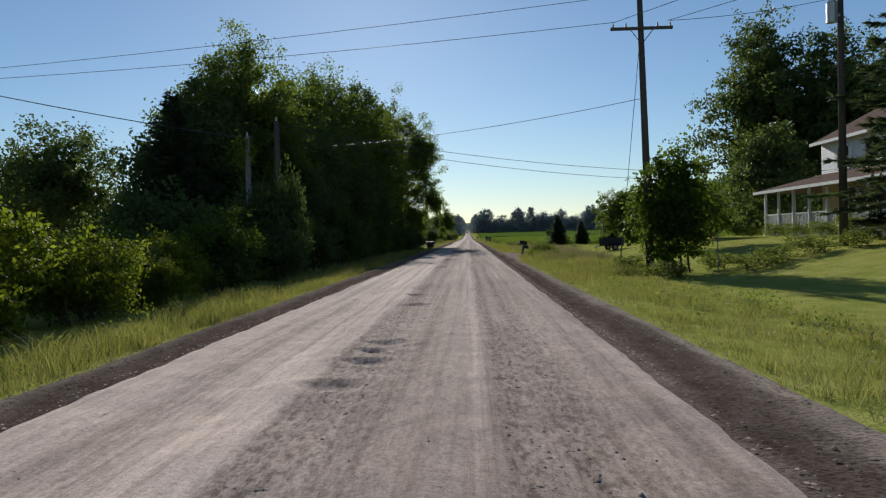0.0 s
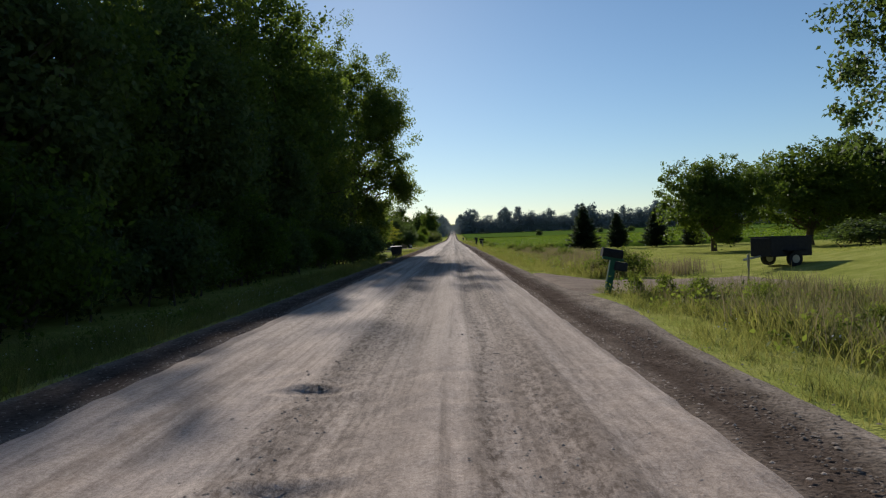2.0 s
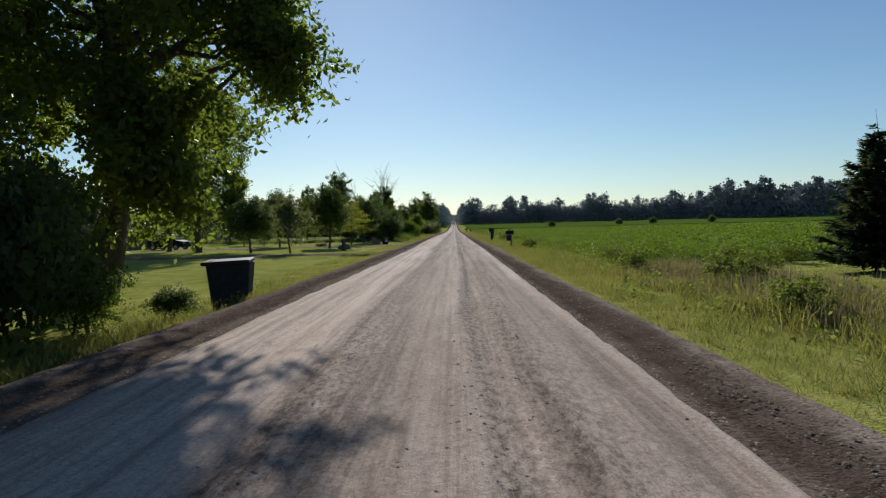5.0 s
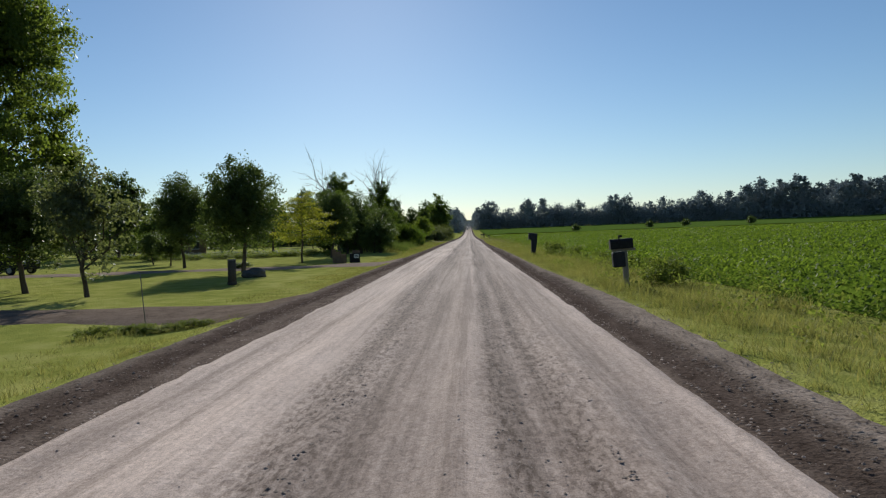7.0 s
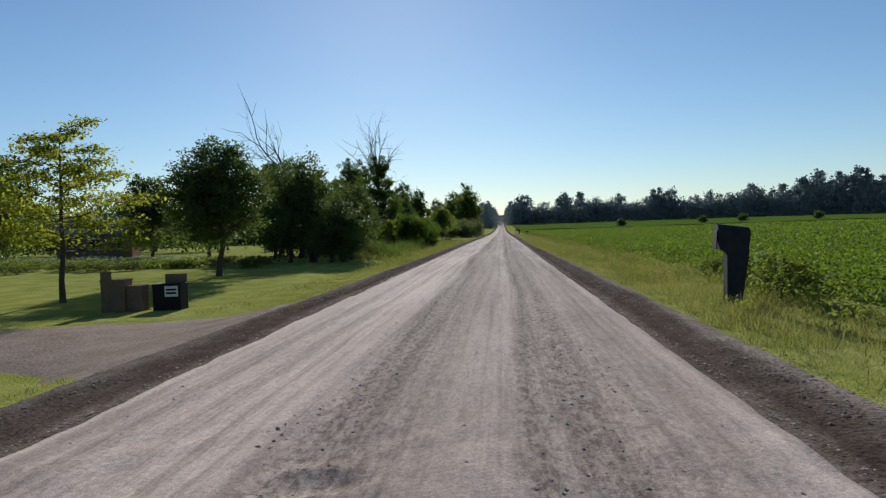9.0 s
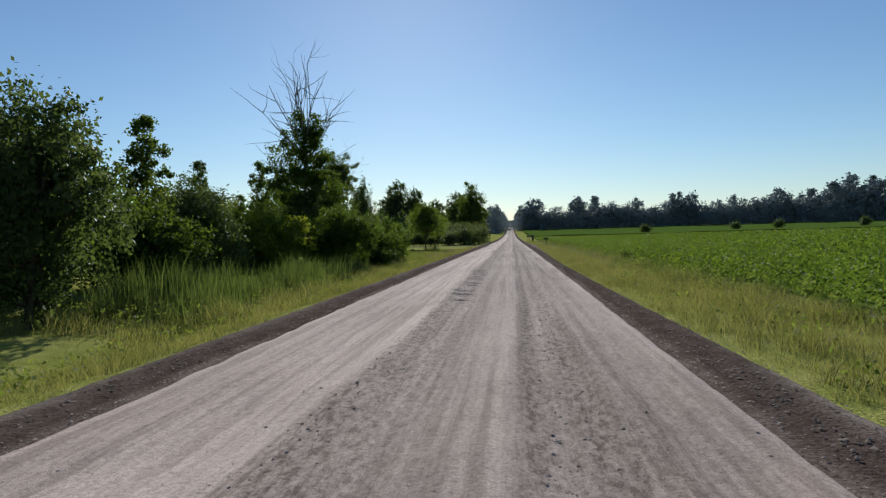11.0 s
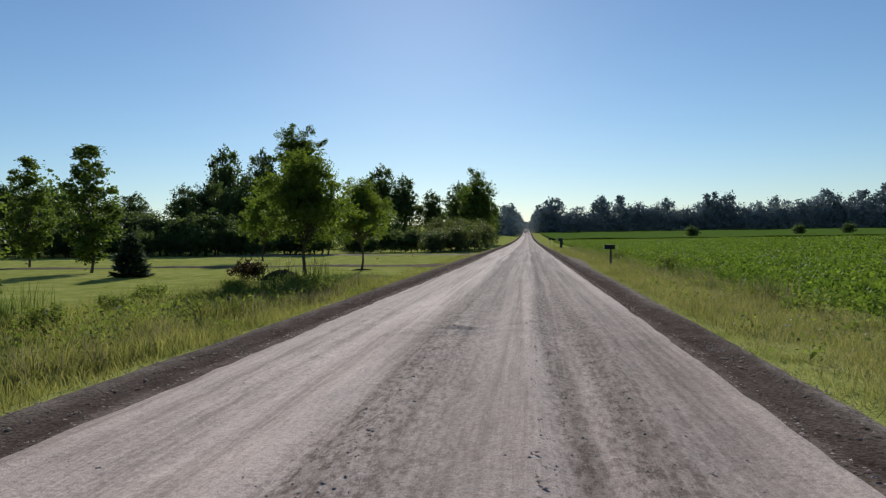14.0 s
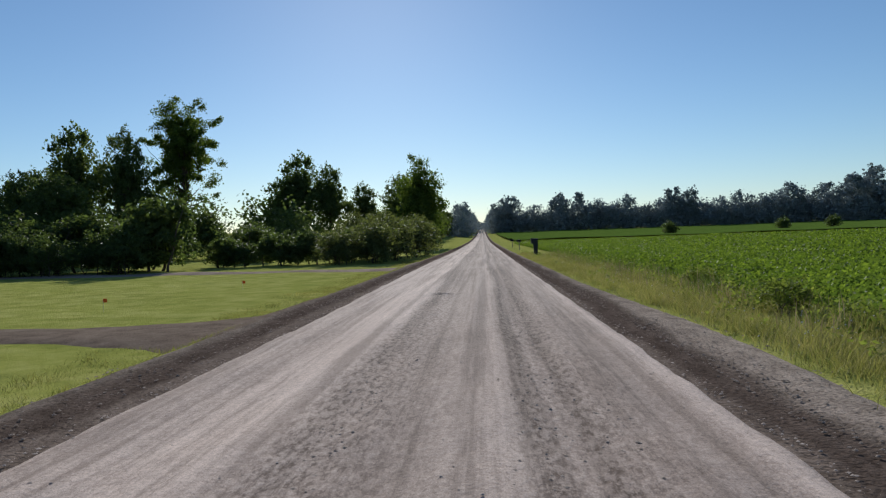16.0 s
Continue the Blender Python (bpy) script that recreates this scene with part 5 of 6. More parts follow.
set_copy(oak_f, -34.5, 403, 1.32, 20, 1.1, label="dark oak in the distant wood", group="far roadside trees")
set_copy(oak_f, -29.2, 404, 1.16, 110, 0.82, label="dark oak in the distant wood", group="far roadside trees")
set_copy(ash_f, -12.3, 407.5, 1.34, 200, 1.1, label="tall ragged ash beside the distant road", group="far roadside trees")
set_copy(oak_f, -23.2, 406, 0.9, 180, 0.78, label="dark oak in the distant wood", group="far roadside trees")
willow = tree("willow_shrub", 95, 3.0, 3.4, 0.1, 4200, 0.10, 70, 0.42, 0.03, leaf_mat("grey-green leaves", (0.06, 0.08, 0.035), (0.14, 0.165, 0.075), 0.35), "wide grey-green shrub by the drive", "shrub", "drive shrubs", 18, 0.1, (-10.4, 331), shape=0.2, stems=4, lobes=0.35)
for x, y, s, w in ((-12.2, 326, .95, 1.2), (-8.3, 333, 1.2, 1.3), (-7.4, 342, 1.4, 1.4), (-6.8, 351, 1.3, 1.2), (-11, 349, 1.4, 1.4), (-13, 335, 1.2, 1.3), (-10, 339, 1.6, 1.7), (-9.5, 328, 1.2, 1.5), (-9, 356, 1.7, 1.7), (-13, 344, 1.7, 1.8)):
    set_copy(willow, x, y, s, x * 33, w, label="wide grey-green shrub by the drive", group="drive shrubs")
for k in range(24):
    y = 430 + k * 15
    set_copy((oak_f, ash_f, maple_f)[k % 3], -17 - 5 * rs.random() - 0.012 * (y - 430), y, 0.85 + 0.3 * rs.random(), rs.random() * 360, label="roadside wood in the distance", group="far roadside trees")
tree("red_shrub", 94, 1.0, 1.8, 0.05, 1400, 0.075, 24, 0.25, 0.02, leaf_mat("dark red leaves", (0.03, 0.02, 0.013), (0.062, 0.042, 0.026), 0.3), "low dark red-leaved shrub by the tree", "shrub", "", 10, 0.1, (-12.9, 265.2), shape=0.2, stems=3)


def far_wood(name, places, seed, label, mat=MAT_FAR_HAZY):
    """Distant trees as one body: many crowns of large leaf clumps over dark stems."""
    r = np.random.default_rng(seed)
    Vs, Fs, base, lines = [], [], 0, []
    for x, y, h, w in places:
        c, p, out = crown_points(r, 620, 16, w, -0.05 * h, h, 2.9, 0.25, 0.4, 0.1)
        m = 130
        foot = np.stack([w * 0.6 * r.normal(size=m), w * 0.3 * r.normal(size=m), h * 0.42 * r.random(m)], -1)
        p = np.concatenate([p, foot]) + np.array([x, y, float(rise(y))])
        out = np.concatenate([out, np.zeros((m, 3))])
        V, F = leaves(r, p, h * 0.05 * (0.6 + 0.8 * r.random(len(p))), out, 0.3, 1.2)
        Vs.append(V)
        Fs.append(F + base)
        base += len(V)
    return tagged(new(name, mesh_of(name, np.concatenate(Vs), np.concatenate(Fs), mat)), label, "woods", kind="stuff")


rf = np.random.default_rng(99)
rows = []
for k in range(150):
    x = 9 + k * 2.4
    gap = 58 < x < 62
    h = (16.5 + 4.5 * math.sin(x * 0.13) * math.sin(x * 0.037) + 2.5 * math.sin(x * 0.41) + 3 * rf.random()) * (1.45 if x > 222 else 1)
    if not gap:
        rows.append((x, 745 + 16 * rf.random() - (18 if x > 222 else 0), h + 2, 9 + 5 * rf.random()))
        rows.append((x + 1.2, 768 + 10 * rf.random(), h * 0.95, 10 + 5 * rf.random()))
for k in range(60):
    rows.append((365 + k * 7, 720 - k * 3 + 20 * rf.random(), 24 + 6 * rf.random(), 13))
far_wood("far_woods_east", rows, 7, "woods along the far side of the bean field, haze in their colour")
rows = [(-9 - 9 * rf.random(), 660 + k * 11, 14 + 4 * rf.random(), 9) for k in range(80)] + [(8.5 + 9 * rf.random(), 745 + k * 11, 15 + 4 * rf.random(), 9) for k in range(72)]
far_wood("far_woods_west", rows, 8, "distant woods along the road, haze in their colour")
rows = [(-28 - 3.2 * k, 374 + 8 * math.sin(k) + 10 * rf.random() - 0.25 * k, 8 + 3.5 * rf.random(), 8) for k in range(70)] + [(-40 - 3.5 * k, 246 + 10 * rf.random(), 6.5 + 3 * rf.random(), 7) for k in range(50)]
rows += [(-70 - 6 * k, 330 + 30 * rf.random(), 11 + 4 * rf.random(), 10) for k in range(40)] + [(-75 - 5 * k, 235 + 30 * rf.random(), 9 + 3 * rf.random(), 9) for k in range(30)] + [(-60 - 5 * k, 130 + 20 * rf.random(), 12, 9) for k in range(20)]
far_wood("back_woods_west", rows, 9, "dark woods behind the lawns", MAT_LEAF)
for x, y in ((95, 500), (120, 520), (150, 505), (52, 470)):
    set_copy(shrub_b, x, y, 1.5 + 0.004 * x, x * 3, 1.5 + 0.003 * x, label="lone bush on the far field boundary", group="boundary bushes")


# ---- poles and wires ----
def utility_pole(at, height, lean, arm, label, mat, transformer=False):
    ob = thing("utility_pole", (at[0], at[1], float(ground_z(*at))), label, "utility pole")
    top = (lean, 0, height)
    part("pole", rod((0, 0, -0.3), top, 0.17, 0.11, 14), mat, ob, smooth=True)
    if arm:
        z = height - 1.2
        x = lean * z / height
        part("crossarm", block((x - 1.22, -0.19, z - 0.06), (x + 1.22, -0.10, z + 0.06), 0.008), mat, ob)
        for s in (-1, 1):
            part("brace", rod((x + s * 0.45, -0.17, z - 0.05), (x, -0.13, z - 0.62), 0.018, 0.018, 6), mat, ob)
        for dx in (-1.12, -0.62, 0.62, 1.12):
            pin = part("insulator", rod((x + dx, -0.145, z + 0.05), (x + dx, -0.145, z + 0.22), 0.045, 0.03, 10), MAT_GLASSY, ob, "grey glazed insulator")
    else:
        part("top_insulator", rod((lean, 0, height), (lean, 0, height + 0.2), 0.05, 0.03, 10), MAT_GLASSY, ob)
    if transformer:
        z = height - 1.1
        x = lean * z / height
        can = part("transformer", rod((x - 0.36, -0.05, z - 0.42), (x - 0.36, -0.05, z + 0.36), 0.21, 0.21, 18), MAT_METAL, ob, "grey transformer can")
        part("lid", rod((x - 0.36, -0.05, z + 0.36), (x - 0.36, -0.05, z + 0.43), 0.22, 0.15, 18), MAT_METAL, can)
        for dx in (-0.1, 0.1):
            part("bushing", rod((x - 0.36 + dx, -0.05, z + 0.40), (x - 0.36 + dx * 1.3, -0.05, z + 0.62), 0.035, 0.02, 8), MAT_GLASSY, can)
        part("bracket", block((x - 0.17, -0.1, z - 0.2), (x, 0.0, z - 0.1)), MAT_METAL, ob)
    return ob


utility_pole((7.25, 29.0), 10.95, -0.23, True, "dark wooden utility pole with a crossarm", MAT_POLE)
utility_pole((15.05, 29.4), 10.4, 0.0, False, "dark wooden utility pole with a transformer can", MAT_POLE, True)
service_pole = utility_pole((-10.4, 33.9), 6.7, 0.0, False, "short pale grey service pole in the undergrowth", MAT_POLE_GREY)
utility_pole((-8.9, 33.6), 7.3, 0.0, False, "dark weathered service pole among the trees", MAT_POLE)
rv = np.random.default_rng(21)
vp = np.stack([0.35 * rv.normal(size=420) - 0.25, 0.3 * rv.normal(size=420), 5.9 + 0.42 * rv.normal(size=420)], -1)
child("vine", mesh_of("vine", *leaves(rv, vp, 0.11 * (0.6 + 0.8 * rv.random(420))), MAT_VINE), service_pole, "yellow-green vine leaves round the pole's top")
for x, y, s, w in ((-9.8, 32.0, 1.75, 0.95), (-8.2, 32.2, 2.1, 0.85), (-11.0, 31.4, 1.3, 1.0)):
    set_copy(shrub_b, x, y, s, x * 50, w, label="tall dark shrub round the service poles", group="undergrowth")


def wire(pts, sag, label, r=0.012):
    a, b = np.array(pts[0], float), np.array(pts[1], float)
    t = np.linspace(0, 1, 26)[:, None]
    p = a + (b - a) * t
    p[:, 2] -= (sag * 4 * t * (1 - t))[:, 0]
    V, F = tubes([(p, np.full(26, r))], 5)
    return tagged(new("overhead_wire", mesh_of("overhead_wire", V, F, MAT_WIRE, True)), label, "wire", "overhead wires")


HIGH = "thin dark power line across the sky"
wire(((6.0, 28.9, 9.75), (-60, 37, 10.4)), 0.9, HIGH)
wire(((7.0, 29.0, 10.9), (-60, 37.4, 9.7)), 0.7, HIGH)
wire(((8.1, 28.9, 9.75), (15.05, 29.4, 10.6)), 0.15, HIGH)
wire(((8.1, 28.9, 9.75), (32, -10, 9.6)), 0.5, HIGH)
wire(((6.0, 28.9, 9.75), (28, -10, 9.9)), 0.5, HIGH)
wire(((7.15, 29.0, 6.75), (-12, 41, 6.7)), 0.45, "thin dark service wire over the road")
wire(((-8.9, 33.6, 6.9), (22.6, 44.5, 4.9)), 0.95, "sagging service wire from pole to farmhouse")
wire(((-8.9, 33.6, 6.6), (22.6, 44.7, 4.5)), 1.05, "sagging service wire from pole to farmhouse")
wire(((-10.4, 33.9, 6.3), (-38, 27, 12.8)), 0.6, "thick service cable above the shrubs", 0.022)
wire(((6.95, 29.0, 8.6), (6.1, 29.4, -0.25)), 0.0, "taut guy wire beside the utility pole")


# ---- farmhouse ----
def window(parent, x, y0, y1, z0, z1, label=""):
    """A sash window in a wall that faces the road: frame, sill, two panes."""
    w = part("window", block((x - 0.03, y0, z0), (x, y1, z1)), MAT_GLASS, parent, label)
    for a, b in (((y0 - 0.1, z0 - 0.05), (y0, z1 + 0.05)), ((y1, z0 - 0.05), (y1 + 0.1, z1 + 0.05)), ((y0, z1), (y1, z1 + 0.1)), ((y0, (z0 + z1) / 2 - 0.03), (y1, (z0 + z1) / 2 + 0.03))):
        part("frame", block((x - 0.07, a[0], a[1]), (x + 0.01, b[0], b[1])), MAT_WHITE, w)
    part("sill", block((x - 0.12, y0 - 0.12, z0 - 0.09), (x + 0.01, y1 + 0.12, z0 - 0.01), 0.01), MAT_WHITE, w)
    for s in (y0 - 0.38, y1 + 0.1):
        part("shutter", block((x - 0.05, s, z0), (x, s + 0.28, z1)), MAT_WHITE, w)


def siding(x, y0, y1, z0, z1, step=0.13):
    """Lapped boards on a wall that faces -x."""
    bm = bmesh.new()
    z = z0
    while z < z1 - 0.01:
        q = min(z + step, z1)
        vs = [bm.verts.new(c) for c in ((x - 0.025, y0, z), (x - 0.025, y1, z), (x - 0.004, y1, q), (x - 0.004, y0, q), (x, y0, z), (x, y1, z))]
        bm.faces.new((vs[0], vs[3], vs[2], vs[1]))
        bm.faces.new((vs[0], vs[1], vs[5], vs[4]))
        z = q
    return bm


def hip(x0, x1, y0, y1, z, top, inset):
    bm = bmesh.new()
    lo = [bm.verts.new(c) for c in ((x0, y0, z), (x1, y0, z), (x1, y1, z), (x0, y1, z))]
    mid = (x0 + x1) / 2
    hi = [bm.verts.new(c) for c in ((mid, y0 + inset, top), (mid, y1 - inset, top))]
    for f in ((lo[0], lo[1], hi[0]), (lo[1], lo[2], hi[1], hi[0]), (lo[2], lo[3], hi[1]), (lo[3], lo[0], hi[0], hi[1]), tuple(reversed(lo))):
        bm.faces.new(f)
    return bm


def farmhouse():
    h = thing("farmhouse", (0.6, 0, 0), "two-storey white farmhouse with a wraparound porch and brown roof", "house")
    part("foundation", block((22.02, 32.5, 0.3), (30, 46.68, 1.32)), MAT_STONE, h)
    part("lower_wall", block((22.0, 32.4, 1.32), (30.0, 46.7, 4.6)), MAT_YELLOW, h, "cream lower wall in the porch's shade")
    part("upper_wall", block((22.0, 32.4, 4.6), (30.0, 46.7, 6.75)), MAT_SIDING, h)
    part("siding", siding(21.996, 32.4, 46.7, 4.62, 6.74), MAT_SIDING, h, "white lapped siding")
    part("roof", hip(21.5, 30.5, 31.9, 47.2, 6.76, 9.6, 4.0), MAT_ROOF, h, "brown shingled hip roof")
    part("eave_board", block((21.46, 31.9, 6.6), (21.5, 47.2, 6.78)), MAT_WHITE, h)
    for y0, y1 in ((43.3, 44.6), (40.2, 41.5), (36.4, 37.7)):
        window(h, 21.97, y0, y1, 4.95, 6.2, "white upper sash window")
    for y0, y1 in ((42.6, 44.0), (36.0, 37.4)):
        window(h, 21.97, y0, y1, 2.0, 3.7, "porch window")
    door = part("door", block((21.94, 39.2, 1.34), (22.0, 40.2, 3.45), 0.005), MAT_WHITE, h, "white front door")
    part("handle", rod((21.9, 39.35, 2.4), (21.94, 39.35, 2.4), 0.03, 0.03, 8), MAT_METAL, door)
    part("porch_floor", block((19.4, 32.4, 1.18), (22.0, 49.9, 1.32), 0.01), MAT_POST, h)
    part("porch_floor", block((22.0, 46.7, 1.18), (30.0, 49.9, 1.32), 0.01), MAT_POST, h)
    part("porch_skirt", block((19.5, 32.4, 0.6), (19.55, 49.8, 1.18)), MAT_WHITE, h)
    bm = bmesh.new()
    vs = [bm.verts.new(c) for c in ((19.1, 32.0, 3.92), (19.1, 50.3, 3.92), (30.2, 50.3, 3.92), (21.98, 32.0, 4.78), (21.98, 46.72, 4.78), (30.2, 46.72, 4.78))]
    bm.faces.new((vs[0], vs[3], vs[4], vs[1]))
    bm.faces.new((vs[1], vs[4], vs[5], vs[2]))
    low = [bm.verts.new(v.co - Vector((0, 0, 0.14))) for v in vs]
    bm.faces.new((low[1], low[4], low[3], low[0]))
    bm.faces.new((low[2], low[5], low[4], low[1]))
    bm.faces.new((vs[0], vs[1], low[1], low[0]))
    bm.faces.new((vs[1], vs[2], low[2], low[1]))
    bm.faces.new((vs[3], vs[0], low[0], low[3]))
    part("porch_roof", bm, MAT_ROOF, h, "low brown shingled porch roof")
    part("fascia", block((19.06, 32.0, 3.74), (19.1, 50.34, 3.92)), MAT_WHITE, h)
    cols = [49.55, 47.5, 45.4, 43.3, 41.2, 39.1, 37.0, 34.9]
    for y in cols:
        part("column", block((19.52, y - 0.075, 1.32), (19.67, y + 0.075, 3.78), 0.015), MAT_WHITE, h, "white square porch column")
    for a, b in zip(cols[1:], cols[:-1]):
        rail = part("rail", block((19.57, a + 0.075, 2.28), (19.63, b - 0.075, 2.36)), MAT_WHITE, h, "white porch railing")
        part("bottom_rail", block((19.57, a + 0.075, 1.42), (19.63, b - 0.075, 1.48)), MAT_WHITE, rail)
        k = 11
        for q in range(k):
            y = a + 0.075 + (b - a - 0.15) * (q + 0.5) / k
            part("baluster", block((19.585, y - 0.022, 1.48), (19.615, y + 0.022, 2.28)), MAT_WHITE, rail)
    for x in (21.5, 24.2, 26.9, 29.6):
        part("column", block((x - 0.075, 49.47, 1.32), (x + 0.075, 49.62, 3.78), 0.015), MAT_WHITE, h, "white square porch column")
    part("chimney", block((25.6, 38.5, 8.5), (26.3, 39.2, 10.3), 0.01), MAT_STONE, h)
    return h


farmhouse()


def far_house(at, w, d, wall_h, roof_h, label, turn=0):
    h = thing("house", (at[0], at[1], float(ground_z(*at))), label, "house", turn=turn)
    part("wall", block((-w / 2, -d / 2, -0.3), (w / 2, d / 2, wall_h)), MAT_CARD, h, "brown boarded wall")
    bm = bmesh.new()
    e = 0.4
    vs = [bm.verts.new(c) for c in ((-w / 2 - e, -d / 2 - e, wall_h), (w / 2 + e, -d / 2 - e, wall_h), (w / 2 + e, d / 2 + e, wall_h), (-w / 2 - e, d / 2 + e, wall_h), (-w / 2 - e, 0, wall_h + roof_h), (w / 2 + e, 0, wall_h + roof_h))]
    for f in ((0, 1, 5, 4), (2, 3, 4, 5), (0, 4, 3), (1, 2, 5), (3, 2, 1, 0)):
        bm.faces.new([vs[i] for i in f])
    part("roof", bm, MAT_ROOF_GREY, h, "grey shingled gable roof")
    for x in (-w * 0.3, 0, w * 0.3):
        pane = part("window", block((x - 0.5, -d / 2 - 0.04, 1.0), (x + 0.5, -d / 2 - 0.01, 2.1)), MAT_GLASS, h)
        part("frame", block((x - 0.58, -d / 2 - 0.06, 2.1), (x + 0.58, -d / 2 - 0.01, 2.2)), MAT_WHITE, pane)
        part("sill", block((x - 0.58, -d / 2 - 0.09, 0.92), (x + 0.58, -d / 2 - 0.01, 1.0)), MAT_WHITE, pane)
    return h


far_house((-45.5, 228), 7.5, 7, 2.6, 2.2, "low grey-roofed house behind the garden trees", 20)
far_house((-42.5, 173), 10, 6, 2.5, 1.9, "low brown house in the shade of the yard trees", 80)


# ---- mailboxes and roadside things ----
def dome(length, width, height, bevel=0.006):
    """A mailbox body: flat floor, round top, lying along x."""
    bm = bmesh.new()
    prof = [(-width / 2, 0), (width / 2, 0)] + [(width / 2 * math.cos(a), height - width / 2 + width / 2 * math.sin(a)) for a in np.linspace(0, math.pi, 11)]
    ends = [[bm.verts.new((x, y, z)) for y, z in prof] for x in (0, length)]
    k = len(prof)
    for i in range(k):
        bm.faces.new((ends[0][i], ends[0][(i + 1) % k], ends[1][(i + 1) % k], ends[1][i]))
    bm.faces.new(list(reversed(ends[0])))
    bm.faces.new(ends[1])
    return bm


def mailbox(at, top, lean, label, post_mat, size=(0.5, 0.18, 0.24), tube=False, flag=True, arm=True, turn=0.0, tilt=0.0, thick=0.05, tube_x=-0.28, tube_h=0.22):
    """A rural mailbox on a post, door towards the road: post, arm, box (> door, flag), paper tube."""
    z = float(ground_z(*at))
    ob = thing("mailbox", (at[0], at[1], z), label, "mailbox", "roadside mailboxes", turn=turn)
    L, W, H = size
    h = top - z - H
    part("post", block((0.1 - thick, -0.05, -0.3), (0.1 + thick, 0.05, h - 0.02), 0.008), post_mat, ob, "weathered square post")
    if arm:
        part("arm", block((-L * 0.55 + 0.1, -0.045, h - 0.07), (L * 0.5 + 0.1, 0.045, h), 0.006), post_mat, ob)
    bm = dome(L, W, H)
    bm.transform(Matrix.Translation((-L * 0.6 + 0.1, 0, h)) @ pose(0, 0, 0, tilt, 0, 0))
    body = part("box", bm, MAT_BLACK, ob, "black round-topped metal box")
    bm = dome(0.018, W + 0.016, H + 0.01)
    bm.transform(Matrix.Translation((-L * 0.6 + 0.084, 0, h - 0.003)) @ pose(0, 0, 0, tilt, 0, 0))
    part("door", bm, MAT_BLACK, body)
    if flag:
        part("flag", block((-0.05, -W / 2 - 0.02, h + H * 0.5), (-0.02, -W / 2 - 0.008, h + H + 0.1)), MAT_BLACK, body)
        part("flag_tip", block((-0.05, -W / 2 - 0.021, h + H + 0.04), (0.05, -W / 2 - 0.007, h + H + 0.1)), MAT_BLACK, body)
    if tube:
        bm = block((tube_x, -0.11, h - 0.08 - tube_h), (tube_x + 0.32, 0.11, h - 0.08), 0.03)
        t = part("paper_tube", bm, MAT_PLASTIC, ob, "dark plastic newspaper box")
        part("opening", block((tube_x - 0.005, -0.08, h - 0.27), (tube_x + 0.004, 0.08, h - 0.12)), MAT_BLACK, t)
    ob.matrix_basis = ob.matrix_basis @ pose(0, 0, 0, lean[1], lean[0], 0)
    return ob


def moulded_mailbox(at, top, label, lean=0.0, s=1.0):
    """A large one-piece plastic mailbox: tapering post, hooded head (> door), stake."""
    z = float(ground_z(*at))
    ob = thing("mailbox", (at[0], at[1], z), label, "mailbox", "roadside mailboxes")
    h = top - z
    bm = block((-0.12, -0.13, -0.25), (0.16, 0.13, h - 0.4), 0.02)
    for v in bm.verts:
        k = (v.co.z + 0.25) / (h - 0.15)
        v.co.x *= 0.75 + 0.65 * k
        v.co.y *= 0.85 + 0.3 * k
    part("post", bm, MAT_PLASTIC, ob, "tapering dark plastic post")
    bm = dome(0.56 * s, 0.30, 0.46)
    for v in bm.verts:
        v.co.x -= 0.34 * s
        v.co.z += h - 0.46 - 0.04 * v.co.x / 0.5
        if v.co.z < h - 0.3:
            v.co.x *= 0.86
    head = part("head", bm, MAT_PLASTIC, ob, "dark plastic hood with a rounded top")
    part("door", block((-0.352 * s, -0.11, h - 0.42), (-0.335 * s, 0.11, h - 0.1), 0.006), MAT_BLACK, head)
    part("stake", rod((-0.17, -0.02, -0.3), (-0.15, -0.02, 0.35), 0.014, 0.014, 6), MAT_POST, ob)
    ob.matrix_basis = ob.matrix_basis @ pose(0, 0, 0, 0, lean, 0)
    return ob


mailbox((3.62, 50.85), 1.02, (11, 3), "black mailbox tilted on a thick green post among weeds", MAT_GREEN_POST, (0.5, 0.18, 0.21), True, False, True, 6, 0, 0.08, 0.14)
mailbox((4.0, 135.4), 1.14, (-3, 1), "black mailbox on a grey post with a paper box", MAT_POST, (0.58, 0.2, 0.26), True, thick=0.07, tube_x=-0.22, tube_h=0.4)
moulded_mailbox((4.05, 162.9), 1.3, "large dark plastic mailbox leaning beside the crop", 4)
mailbox((4.1, 271.2), 0.96, (1, 0), "square black mailbox on a slim dark post", MAT_POLE, (0.52, 0.22, 0.23), False, False, False)
moulded_mailbox((4.1, 324.5), 1.25, "dark plastic mailbox beside the bean field", 0)
mailbox((4.1, 352), 1.1, (0, 0), "black mailbox on a post far along the road", MAT_POST)
mailbox((4.1, 372), 1.1, (0, 0), "black mailbox on a post far along the road", MAT_POST)


